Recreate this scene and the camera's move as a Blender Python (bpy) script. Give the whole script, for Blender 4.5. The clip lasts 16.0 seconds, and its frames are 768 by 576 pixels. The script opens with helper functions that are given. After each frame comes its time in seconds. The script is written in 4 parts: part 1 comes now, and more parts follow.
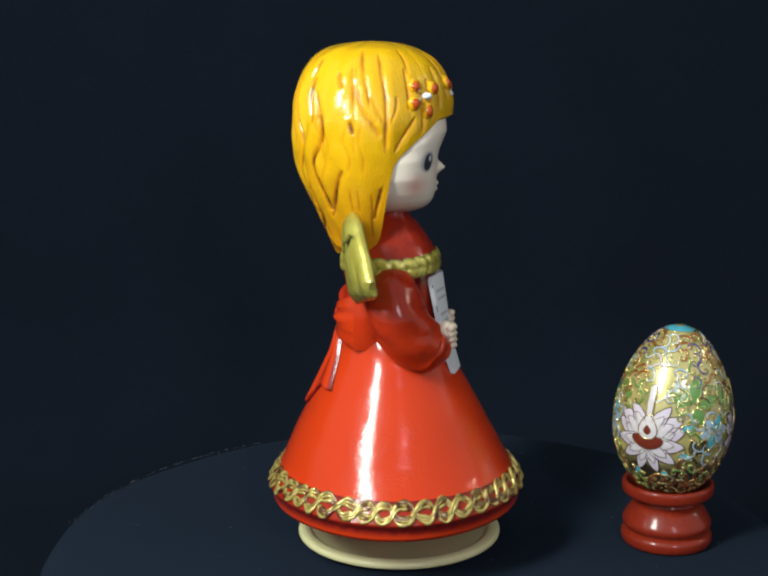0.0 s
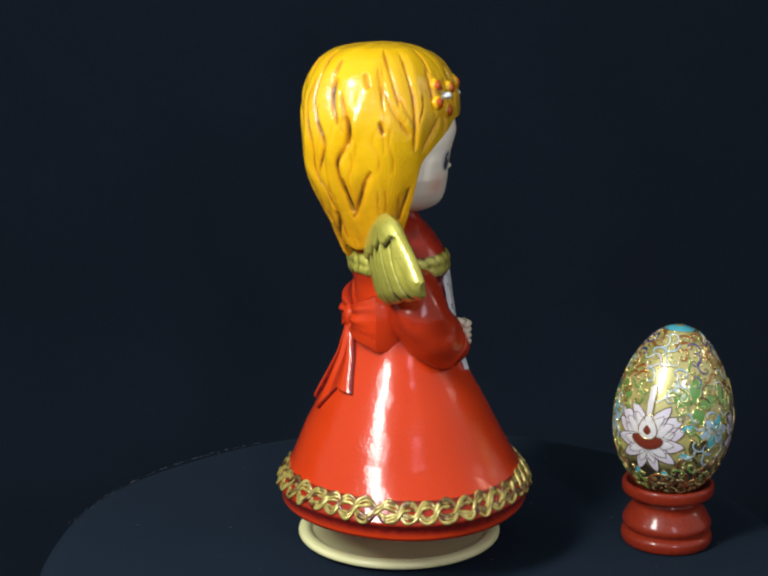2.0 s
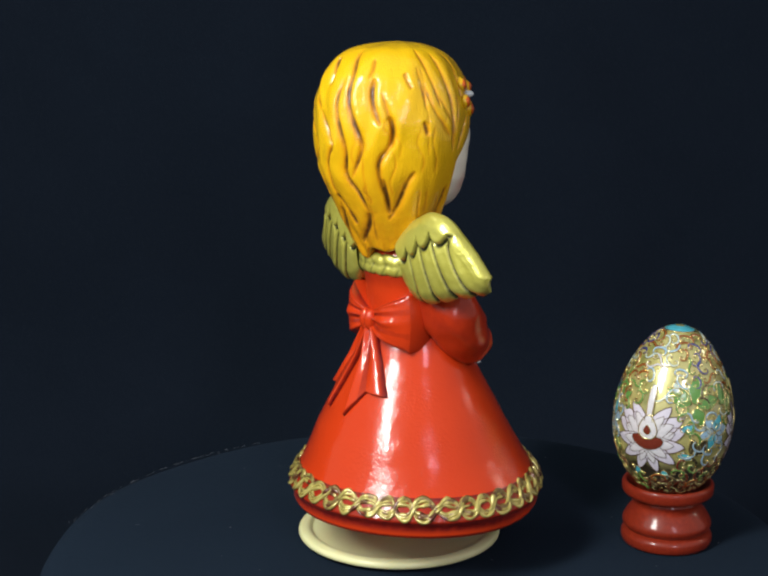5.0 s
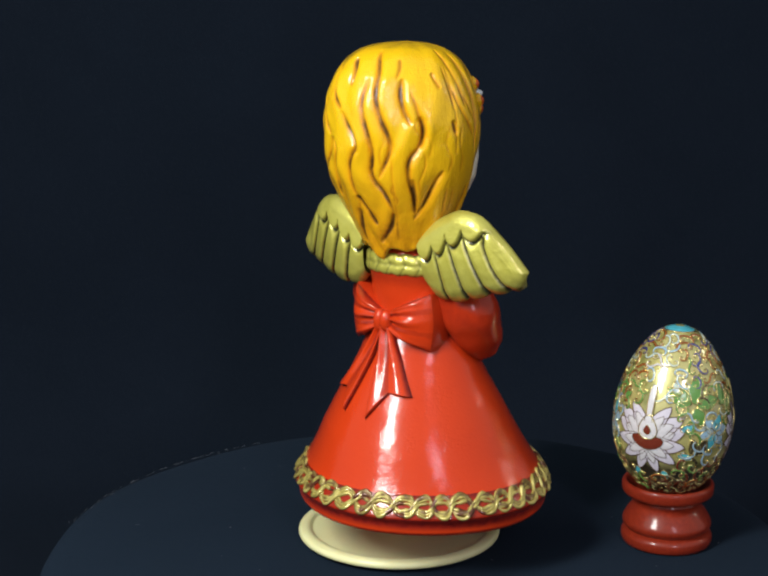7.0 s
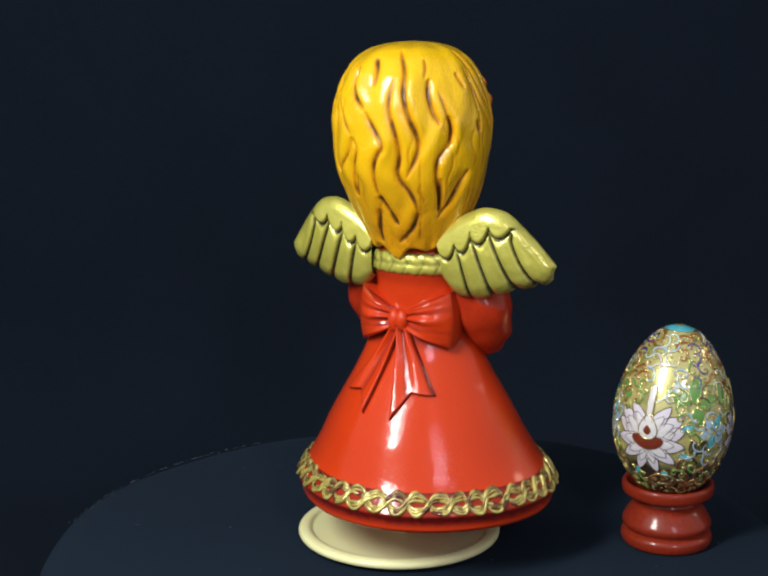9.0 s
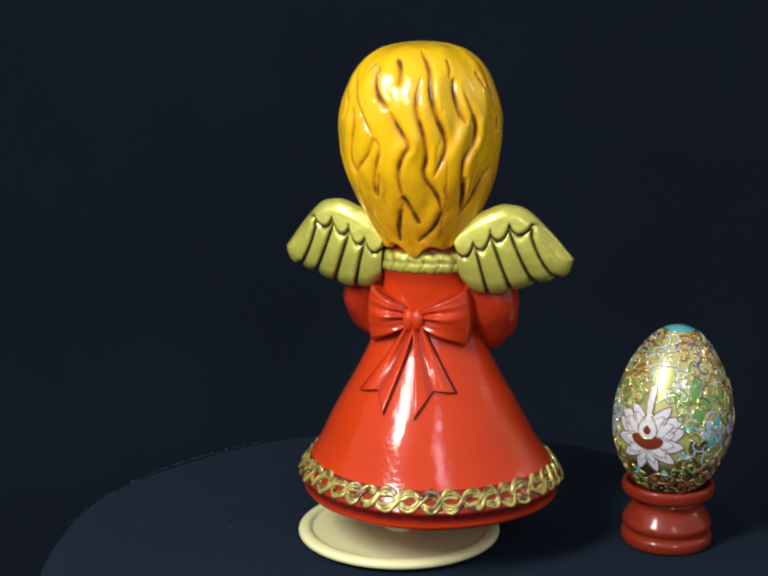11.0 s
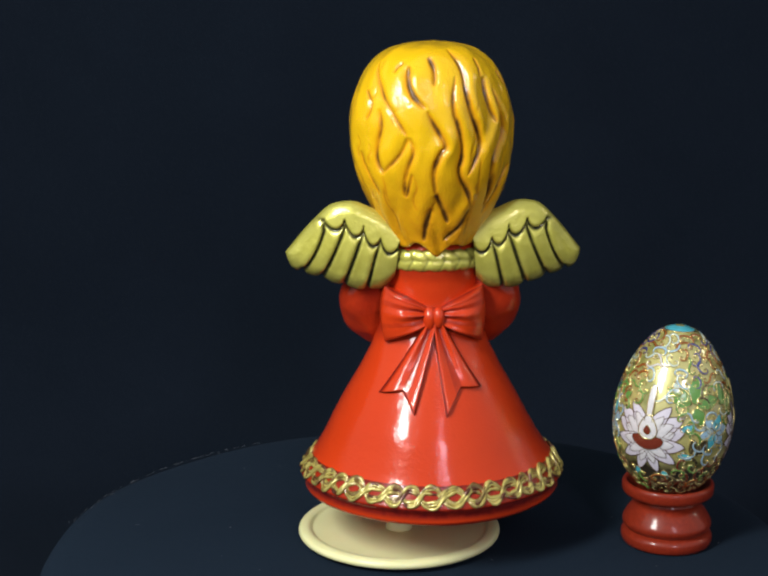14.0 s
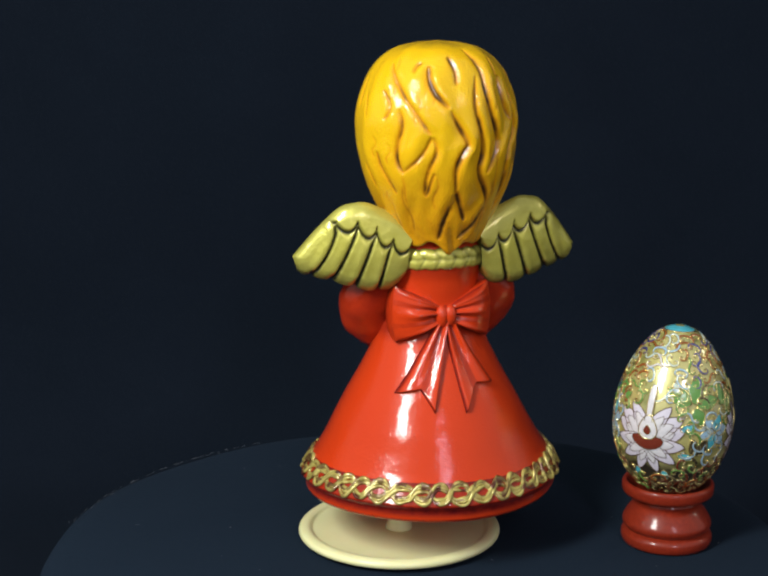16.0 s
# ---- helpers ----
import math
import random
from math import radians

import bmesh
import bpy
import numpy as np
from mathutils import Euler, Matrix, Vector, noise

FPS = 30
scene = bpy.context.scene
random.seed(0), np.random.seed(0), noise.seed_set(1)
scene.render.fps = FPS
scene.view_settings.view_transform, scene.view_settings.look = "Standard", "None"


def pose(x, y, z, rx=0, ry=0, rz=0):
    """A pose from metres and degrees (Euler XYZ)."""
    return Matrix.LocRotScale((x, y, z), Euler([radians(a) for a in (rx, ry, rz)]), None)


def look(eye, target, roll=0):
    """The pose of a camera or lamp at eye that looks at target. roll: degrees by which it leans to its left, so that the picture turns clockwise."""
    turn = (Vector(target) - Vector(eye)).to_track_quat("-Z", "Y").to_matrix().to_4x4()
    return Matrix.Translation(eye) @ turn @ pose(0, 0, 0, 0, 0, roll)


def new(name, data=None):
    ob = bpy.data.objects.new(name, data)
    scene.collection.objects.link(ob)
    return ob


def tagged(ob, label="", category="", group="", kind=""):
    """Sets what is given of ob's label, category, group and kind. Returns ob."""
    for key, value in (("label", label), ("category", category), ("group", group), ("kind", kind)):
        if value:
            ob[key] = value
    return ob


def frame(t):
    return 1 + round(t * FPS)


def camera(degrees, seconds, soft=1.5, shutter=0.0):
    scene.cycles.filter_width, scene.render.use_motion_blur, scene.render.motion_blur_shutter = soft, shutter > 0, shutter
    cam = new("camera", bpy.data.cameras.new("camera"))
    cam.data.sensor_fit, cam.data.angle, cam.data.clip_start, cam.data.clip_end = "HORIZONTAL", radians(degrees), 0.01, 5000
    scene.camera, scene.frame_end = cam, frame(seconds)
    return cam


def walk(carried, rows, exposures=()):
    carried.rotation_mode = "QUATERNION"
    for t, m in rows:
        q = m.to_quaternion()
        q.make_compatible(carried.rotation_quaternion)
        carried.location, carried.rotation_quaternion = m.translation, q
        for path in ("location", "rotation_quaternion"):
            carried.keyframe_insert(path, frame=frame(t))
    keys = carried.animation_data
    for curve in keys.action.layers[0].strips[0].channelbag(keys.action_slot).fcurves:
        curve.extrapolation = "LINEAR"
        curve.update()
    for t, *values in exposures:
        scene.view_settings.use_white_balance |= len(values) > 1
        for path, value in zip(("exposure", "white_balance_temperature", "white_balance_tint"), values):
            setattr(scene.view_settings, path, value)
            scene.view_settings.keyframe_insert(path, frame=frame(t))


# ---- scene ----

# ---------------------------------------------------------------- camera
cam = camera(31.99, 16.0, soft=2.3)
EYE = Vector((-0.0051, -0.465, 0.1885))
PITCH = radians(11.59)
AIM = EYE + Vector((0, math.cos(PITCH), -math.sin(PITCH)))
walk(cam, [(0.0, look(EYE, AIM, -0.3)), (16.0, look(EYE, AIM, -0.3))])

# ---------------------------------------------------------------- light
world = bpy.data.worlds.new("dim_room")
scene.world = world
world.use_nodes = True
world.node_tree.nodes["Background"].inputs[0].default_value = (0.97, 1.0, 0.98, 1)
world.node_tree.nodes["Background"].inputs[1].default_value = 0.42


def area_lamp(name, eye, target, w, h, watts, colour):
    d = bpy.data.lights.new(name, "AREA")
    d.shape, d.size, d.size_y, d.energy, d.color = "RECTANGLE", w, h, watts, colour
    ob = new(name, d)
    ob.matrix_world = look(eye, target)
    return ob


area_lamp("desk_lamp", (-0.275, -0.35, 0.398), (0, 0, 0.09), 0.09, 0.22, 3.45, (0.97, 1.0, 0.96))
# unseen lilac lamp added in front: fills the face, makes the gown's second streak
area_lamp("front_fill_lamp", (0.32, -1.33, 0.62), (0, 0, 0.08), 0.13, 0.62, 3.9, (0.90, 0.82, 1.0))
area_lamp("side_lamp", (1.35, 0.15, 0.80), (0, 0, 0.08), 0.14, 0.14, 0.9, (1.0, 0.88, 0.70))

# ---------------------------------------------------------------- materials


class Nodes:
    """A node material with a principled surface and a few shorthands."""

    def __init__(self, name):
        self.mat = bpy.data.materials.new(name)
        self.mat.use_nodes = True
        self.tree = self.mat.node_tree
        self.bsdf = self.tree.nodes["Principled BSDF"]

    def add(self, kind, **inputs):
        n = self.tree.nodes.new(kind)
        for k, v in inputs.items():
            self.put(n.inputs[k.replace("_", " ")], v)
        return n

    def put(self, socket, v):
        if isinstance(v, bpy.types.NodeSocket):
            self.tree.links.new(v, socket)
        else:
            socket.default_value = v

    def coords(self):
        return self.add("ShaderNodeTexCoord").outputs["Object"]

    def noise(self, scale, detail=4.0, rough=0.55, vec=None):
        n = self.add("ShaderNodeTexNoise", Scale=scale, Detail=detail, Roughness=rough)
        self.put(n.inputs["Vector"], vec or self.coords())
        return n.outputs["Fac"]

    def ramp(self, fac, *stops):
        n = self.add("ShaderNodeValToRGB", Fac=fac)
        e = n.color_ramp.elements
        while len(e) < len(stops):
            e.new(0.5)
        for el, (pos, c) in zip(e, stops):
            el.position, el.color = pos, (*c, 1) if len(c) == 3 else c
        return n.outputs["Color"]

    def mix(self, fac, a, b):
        n = self.tree.nodes.new("ShaderNodeMix")
        n.data_type = "RGBA"
        self.put(n.inputs[0], fac)
        self.put(n.inputs[6], (*a, 1) if isinstance(a, tuple) else a)
        self.put(n.inputs[7], (*b, 1) if isinstance(b, tuple) else b)
        return n.outputs[2]

    def math(self, op, a, b=0.0, c=0.0, clamp=False):
        n = self.tree.nodes.new("ShaderNodeMath")
        n.operation, n.use_clamp = op, clamp
        for s, v in zip(n.inputs, (a, b, c)):
            self.put(s, v)
        return n.outputs[0]

    def attr(self, name):
        n = self.tree.nodes.new("ShaderNodeAttribute")
        n.attribute_name = name
        return n.outputs["Fac"]

    def bump(self, height, distance, strength=1.0):
        n = self.add("ShaderNodeBump", Height=height, Distance=distance, Strength=strength)
        self.put(self.bsdf.inputs["Normal"], n.outputs[0])
        self.put(self.bsdf.inputs["Coat Normal"], n.outputs[0])

    def done(self, colour, rough, metal=0.0, coat=0.0, coat_rough=0.05):
        b = self.bsdf.inputs
        self.put(b["Base Color"], (*colour, 1) if isinstance(colour, tuple) else colour)
        self.put(b["Roughness"], rough)
        self.put(b["Metallic"], metal)
        self.put(b["Coat Weight"], coat)
        self.put(b["Coat Roughness"], coat_rough)
        return self.mat


def glaze(name, light, dark, wash_shade_tint, rough=0.28, coat=1.0, coat_rough=0.06, grain=0.10, stain_shade_tint=None, strands=0.0):
    """Glossy hand-brushed paint under varnish, with dark antiquing in the recesses and painted-in shade."""
    n = Nodes(name)
    c = n.mix(n.noise(38, 5), light, dark)
    streak = n.add("ShaderNodeMapping", Vector=n.coords())
    streak.inputs["Scale"].default_value = (1, 1, 0.25)
    c = n.mix(n.math("MULTIPLY", n.noise(260, 3, vec=streak.outputs[0]), 0.3), c, dark)
    w = n.math("MULTIPLY", n.attr("wash_shade"), n.math("ADD", n.noise(420, 3), 0.62), clamp=True)
    if stain_shade_tint:  # low values (thin antiquing, shade between locks) only tint, high ones darken
        c = n.mix(n.math("MULTIPLY", w, 2.2, clamp=True), c, stain_shade_tint)
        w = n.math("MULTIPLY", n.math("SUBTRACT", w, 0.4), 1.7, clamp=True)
    c = n.mix(w, c, wash_shade_tint)
    # varnish: slow swells, and a fine orange-peel that comes and goes
    peel = n.math("MULTIPLY", n.noise(1000, 2), n.math("MULTIPLY", n.math("SUBTRACT", n.noise(70, 3), 0.3), 2.4 * grain, clamp=True))
    relief = n.math("ADD", n.math("MULTIPLY", n.noise(120, 2), 0.25), peel)
    if strands:  # brushed and modelled strands running down, bent by a slow wave
        fine = n.add("ShaderNodeMapping", Vector=n.coords())
        fine.inputs["Scale"].default_value = (1, 1, 0.16)
        lines = n.add("ShaderNodeTexNoise", Scale=620.0, Detail=3.0, Roughness=0.6, Distortion=1.2)
        n.put(lines.inputs["Vector"], fine.outputs[0])
        dabs = n.noise(330, 3)
        relief = n.math("ADD", relief, n.math("ADD", n.math("MULTIPLY", lines.outputs["Fac"], strands), n.math("MULTIPLY", dabs, 0.5 * strands)))
    n.bump(relief, 0.0008, 0.8)
    n.bsdf.inputs["Specular IOR Level"].default_value = 0.12
    return n.done(c, rough, 0, coat, coat_rough)


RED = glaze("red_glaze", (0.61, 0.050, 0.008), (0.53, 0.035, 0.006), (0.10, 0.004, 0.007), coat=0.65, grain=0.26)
ORANGE = glaze("orange_glaze", (0.58, 0.11, 0.008), (0.46, 0.07, 0.006), (0.14, 0.02, 0.006))
YELLOW = glaze("yellow_glaze", (0.79, 0.505, 0.009), (0.72, 0.40, 0.006), (0.095, 0.040, 0.008), coat=0.85, coat_rough=0.07, grain=0.3, stain_shade_tint=(0.66, 0.29, 0.006), strands=0.26)
WHITE = glaze("white_glaze", (0.80, 0.86, 0.86), (0.70, 0.77, 0.79), (0.12, 0.14, 0.17), 0.35, 0.4)
FLESH = glaze("flesh_glaze", (0.80, 0.72, 0.57), (0.76, 0.67, 0.52), (0.25, 0.13, 0.08), 0.4, 0.25, 0.2)


def face_paint():
    n = Nodes("face_paint")
    p = n.add("ShaderNodeSeparateXYZ", Vector=n.coords()).outputs
    x = n.math("ABSOLUTE", n.math("SUBTRACT", p[0], 0.0118))

    def spot(cx, cz, rx, rz, soft):
        d = n.math("SQRT", n.math("ADD", n.math("POWER", n.math("DIVIDE", n.math("SUBTRACT", x, cx), rx), 2.0),
                                  n.math("POWER", n.math("DIVIDE", n.math("SUBTRACT", p[2], cz), rz), 2.0)))
        return n.math("MULTIPLY", n.math("SUBTRACT", 1.0 + soft, d), 1 / (2 * soft), clamp=True)

    front = n.math("GREATER_THAN", p[1], 0.0)
    cheek = n.math("SUBTRACT", 1.0, n.math("DIVIDE", n.math("ABSOLUTE", n.math("SUBTRACT", p[1], 0.0065)), 0.0065), clamp=True)
    c = n.mix(n.noise(60), (0.90, 0.85, 0.71), (0.87, 0.81, 0.66))
    c = n.mix(n.math("MULTIPLY", n.math("MULTIPLY", spot(0.0180, 0.1325, 0.0040, 0.0030, 0.9), 0.6), cheek), c, (0.75, 0.20, 0.13))
    c = n.mix(n.math("MULTIPLY", spot(0.0146, 0.1408, 0.0030, 0.0033, 0.2), front), c, (0.50, 0.50, 0.50))
    c = n.mix(n.math("MULTIPLY", spot(0.0143, 0.1406, 0.0021, 0.0029, 0.16), front), c, (0.03, 0.035, 0.05))
    c = n.mix(n.math("MULTIPLY", spot(0.0137, 0.1418, 0.0006, 0.0009, 0.3), front), c, (0.75, 0.78, 0.8))
    n.bump(n.noise(300, 2), 0.0003, 0.3)
    return n.done(c, 0.4, 0, 0.3, 0.15)


FACE = face_paint()


def gold_paint(name, light, dark, wash_shade_tint, metal=0.55):
    n = Nodes(name)
    c = n.mix(n.noise(120, 4), light, dark)
    w = n.math("MULTIPLY", n.attr("wash_shade"), n.math("ADD", n.noise(500, 3), 0.6), clamp=True)
    c = n.mix(w, c, wash_shade_tint)
    n.bump(n.math("ADD", n.noise(260, 3), n.math("MULTIPLY", n.noise(1100, 2), 0.3)), 0.0005, 0.5)
    r = n.math("ADD", n.math("MULTIPLY", n.noise(300, 3), 0.25), 0.22)
    return n.done(c, r, metal, 0.9, 0.16)


GOLD = gold_paint("antique_gold_paint", (0.80, 0.76, 0.17), (0.50, 0.45, 0.045), (0.03, 0.03, 0.012), 0.42)
BRAID = gold_paint("bright_gold_paint", (0.80, 0.70, 0.22), (0.46, 0.38, 0.07), (0.10, 0.022, 0.008), 0.35)


def cloth(name, colour, fleck):
    n = Nodes(name)
    c = n.mix(n.noise(14, 5), colour, tuple(v * 0.72 for v in colour))
    grain = n.noise(2600, 2)
    c = n.mix(n.math("MULTIPLY", n.math("SUBTRACT", grain, 0.56), 5.0, clamp=True), c, fleck)
    n.bump(n.math("ADD", n.math("MULTIPLY", grain, 0.3), n.noise(45, 4)), 0.0012, 0.5)
    m = n.done(c, 0.95)
    n.bsdf.inputs["Sheen Weight"].default_value = 0.02
    n.bsdf.inputs["Sheen Tint"].default_value = (0.5, 0.62, 0.9, 1)
    n.bsdf.inputs["Specular IOR Level"].default_value = 0.04
    return m


NAVY = cloth("navy_felt", (0.0098, 0.0180, 0.0312), (0.029, 0.046, 0.070))
BLACK = cloth("black_felt", (0.0086, 0.0134, 0.0228), (0.020, 0.028, 0.041))


def cream_plastic():
    n = Nodes("cream_plastic")
    c = n.mix(n.noise(70, 4), (0.82, 0.80, 0.46), (0.74, 0.71, 0.36))
    n.bump(n.noise(400, 3), 0.0002, 0.4)
    m = n.done(c, 0.34)
    n.bsdf.inputs["Subsurface Weight"].default_value = 0.12
    n.bsdf.inputs["Subsurface Radius"].default_value = (0.004, 0.003, 0.0015)
    n.bsdf.inputs["Subsurface Scale"].default_value = 0.5
    return m


CREAM = cream_plastic()


def lacquer_wood():
    n = Nodes("red_lacquered_wood")
    st = n.add("ShaderNodeMapping", Vector=n.coords())
    st.inputs["Scale"].default_value = (1, 0.22, 1)
    g = n.noise(900, 4, vec=st.outputs[0])
    c = n.ramp(g, (0.25, (0.16, 0.014, 0.005)), (0.75, (0.27, 0.028, 0.008)))
    c = n.mix(n.math("MULTIPLY", n.noise(60, 3), 0.45), c, (0.22, 0.02, 0.012))
    n.bump(n.math("ADD", n.math("MULTIPLY", g, 0.25), n.noise(160, 2)), 0.0003, 0.4)
    n.bsdf.inputs["Specular IOR Level"].default_value = 0.2
    return n.done(c, 0.4, 0, 0.45, 0.1)


LACQUER = lacquer_wood()

# ---------------------------------------------------------------- mesh helpers
MM = 0.001


class Shell:
    """Gathers grids of points (in millimetres) into one mesh, with a material and a darkening value for antiquing and
    painted shade.
    """

    def __init__(self):
        self.v, self.f, self.m, self.w, self.count = [], [], [], [], 0

    def grid(self, p, mat, wash_shade=None, wrap_u=False, wrap_v=False, flip=False):
        nu, nv = p.shape[:2]
        base = self.count
        self.v.append(p.reshape(-1, 3))
        self.w.append(np.zeros(nu * nv) if wash_shade is None else np.broadcast_to(wash_shade, (nu, nv)).reshape(-1))
        self.count += nu * nv
        iu = np.arange(nu if wrap_u else nu - 1)
        iv = np.arange(nv if wrap_v else nv - 1)
        a, b = np.meshgrid(iu, iv, indexing="ij")
        a2, b2 = (a + 1) % nu, (b + 1) % nv
        q = np.stack([a * nv + b, a2 * nv + b, a2 * nv + b2, a * nv + b2], -1).reshape(-1, 4) + base
        if flip:
            q = q[:, ::-1]
        self.f.append(q)
        self.m.append(np.full(len(q), mat))

    def tube(self, path, radius, mat, closed=False, sides=8, wash_shade=0.0, squash=1.0, side=None):
        """A round or flattened tube along a path."""
        path = np.asarray(path, float)
        n = len(path)
        r = np.broadcast_to(radius, n)
        d = np.roll(path, -1, 0) - np.roll(path, 1, 0) if closed else np.gradient(path, axis=0)
        d /= np.linalg.norm(d, axis=1)[:, None] + 1e-12
        ref = np.tile(np.array([0.0, 0, 1]), (n, 1)) if side is None else np.broadcast_to(np.asarray(side, float), (n, 3))
        a = np.cross(d, ref)
        a /= np.linalg.norm(a, axis=1)[:, None] + 1e-12
        b = np.cross(a, d)
        t = np.linspace(0, 2 * np.pi, sides, endpoint=False)
        p = path[:, None] + r[:, None, None] * (np.cos(t)[None, :, None] * a[:, None] * squash + np.sin(t)[None, :, None] * b[:, None])
        if not closed:
            p = np.concatenate([np.repeat(path[:1, None], sides, 1), p, np.repeat(path[-1:, None], sides, 1)])
        self.grid(p, mat, wash_shade, wrap_u=closed, wrap_v=True, flip=True)

    def ball(self, c, r, mat, n=14, wash_shade=0.0):
        t, u = np.meshgrid(np.linspace(0, 2 * np.pi, 2 * n, endpoint=False), np.linspace(0, np.pi, n), indexing="ij")
        r = np.broadcast_to(np.asarray(r, float), 3)
        p = np.stack([np.cos(t) * np.sin(u) * r[0], np.sin(t) * np.sin(u) * r[1], np.cos(u) * r[2]], -1) + np.asarray(c, float)
        self.grid(p, mat, wash_shade, wrap_u=True, flip=True)

    def mesh(self, name, materials, offset=(0, 0, 0)):
        v = (np.concatenate(self.v) + np.asarray(offset)) * MM
        me = bpy.data.meshes.new(name)
        f = np.concatenate(self.f)
        me.from_pydata(v.tolist(), [], f.tolist())
        for m in materials:
            me.materials.append(m)
        me.polygons.foreach_set("material_index", np.concatenate(self.m).astype(np.int32))
        me.polygons.foreach_set("use_smooth", np.ones(len(f), bool))
        me.attributes.new("wash_shade", "FLOAT", "POINT").data.foreach_set("value", np.concatenate(self.w).astype(np.float32))
        bm = bmesh.new()
        bm.from_mesh(me)
        bmesh.ops.dissolve_degenerate(bm, dist=1e-7, edges=bm.edges)
        bm.to_mesh(me)
        bm.free()
        return me


def turned(profile, segments=96, rounds=2):
    """A lathe grid from (radius, z) corners, softened by corner cutting; returns points (segments, rings, 3)."""
    q = np.array(profile, float)
    for _ in range(rounds):
        mid = np.empty((2 * len(q) - 2, 2))
        mid[0::2], mid[1::2] = 0.75 * q[:-1] + 0.25 * q[1:], 0.25 * q[:-1] + 0.75 * q[1:]
        q = np.concatenate([q[:1], mid, q[-1:]])
    t = np.linspace(0, 2 * np.pi, segments, endpoint=False)[:, None]
    return np.stack([np.cos(t) * q[:, 0], np.sin(t) * q[:, 0], np.broadcast_to(q[:, 1], (segments, len(q)))], -1)


def part(name, me, parent, label=""):
    ob = new(name, me)
    ob.parent = parent
    return tagged(ob, label)


def smooth(z, knots, soft=25):
    """A smooth curve through a few (z, value) knots; soft (odd) rounds it further."""
    k = np.array(sorted(knots), float)
    zz = np.linspace(k[0, 0], k[-1, 0], 400)
    v = np.interp(zz, k[:, 0], k[:, 1])
    w = np.hanning(soft)
    v = np.convolve(np.pad(v, soft // 2, mode="reflect", reflect_type="odd"), w / w.sum(), "valid")
    return np.interp(z, zz, v)


# ---------------------------------------------------------------- the setting


def backdrop_sheet():
    """One dark cloth that lies under everything and rises behind in a soft bend."""
    s = Shell()
    u = np.linspace(-2200, 2200, 160)
    path = np.concatenate([np.stack([np.linspace(-2000, 260, 24), np.full(24, -110.0)], 1),
                           np.stack([260 + 120 * np.sin(np.linspace(0.1, 1.5, 10)), 10 - 120 * np.cos(np.linspace(0.1, 1.5, 10))], 1),
                           np.stack([np.full(24, 381.0), np.linspace(30, 1800, 24)], 1)])
    p = np.empty((len(u), len(path), 3))
    p[..., 0] = u[:, None]
    p[..., 1], p[..., 2] = path[None, :, 0], path[None, :, 1]
    p[..., 1] += 9 * np.sin(u[:, None] / 70.0) * np.clip((path[None, :, 1] + 60) / 300, 0, 1) + 5 * np.sin(u[:, None] / 31 + 1)
    s.grid(p, 0)
    tagged(new("backdrop", s.mesh("backdrop", [BLACK])), "dark navy black cloth hung behind and under", "backdrop", kind="structure")


def round_stand():
    """A round display stand, its top and side covered with one navy cloth."""
    n = 220
    t = np.linspace(0, 2 * np.pi, n, endpoint=False)[:, None]
    prof = np.array([(0, 0), (40, 0), (80, 0), (105, 0), (116, 0), (120.5, -0.4), (123.3, -1.6), (124.8, -4), (125.4, -9), (125.8, -25), (126.5, -60), (127.5, -109.7)])
    fold = np.clip(-prof[:, 1] - 3, 0, 100) / 100
    r = prof[:, 0] + fold * (5 * np.sin(17 * t) + 3.5 * np.sin(29 * t + 1)) + np.where(prof[:, 0] > 118, 0.5, 0) * np.sin(9 * t + 2)
    z = prof[:, 1] + 0 * t
    p = np.stack([7 + np.cos(t) * r * 1.08, np.sin(t) * r * 1.08 - 3, z], -1)
    root = tagged(new("display_stand"), "low round display stand covered with navy blue felt cloth", "display stand")
    for name, rings in (("top_cover", slice(0, 8)), ("side_drape", slice(7, None))):
        s = Shell()
        s.grid(p[:, rings], 0, wrap_u=True)
        part(name, s.mesh(name, [NAVY]), root)


def lint():
    """Stray pale fibres on the cloth, and more that imitate the rim's highlight."""
    rng = random.Random(5)
    s = Shell()
    for _ in range(46):
        a, r, q = rng.uniform(0, 6.28), 118 * math.sqrt(rng.random()), rng.uniform(0, 6.28)
        c = np.array([r * math.cos(a), r * math.sin(a), 0.16])
        d = np.array([math.cos(q), math.sin(q), 0]) * rng.uniform(0.2, 1.1)
        s.tube([c - d, c + (0, 0, 0.15), c + d * (0.4, 1, 1)], rng.uniform(0.06, 0.13), 0, sides=5)
    # added pale fibres imitate the highlight where the stand's left edge catches light
    for _ in range(64):
        a, r = rng.uniform(2.1, 3.0), rng.uniform(130.0, 134.6)
        c = np.array([7 + r * math.cos(a), r * math.sin(a) - 3, 0.1 - max(0, r - 131.5) * 0.5])
        d = np.array([-math.sin(a), math.cos(a), 0]) * rng.uniform(0.3, 1.3) + np.array([math.cos(a), math.sin(a), 0]) * rng.uniform(-0.3, 0.3)
        s.tube([c - d, c + (0, 0, rng.uniform(0.2, 0.6)), c + d], rng.uniform(0.03, 0.06), 0, sides=5)
    n = Nodes("grey_lint_and_rim_highlight")
    tagged(new("lint", s.mesh("lint", [n.done(n.mix(n.noise(300), (0.16, 0.18, 0.20), (0.07, 0.08, 0.10)), 0.9)])), "stray grey lint fibres and a pale rim highlight on the navy cloth", "lint", kind="stuff")


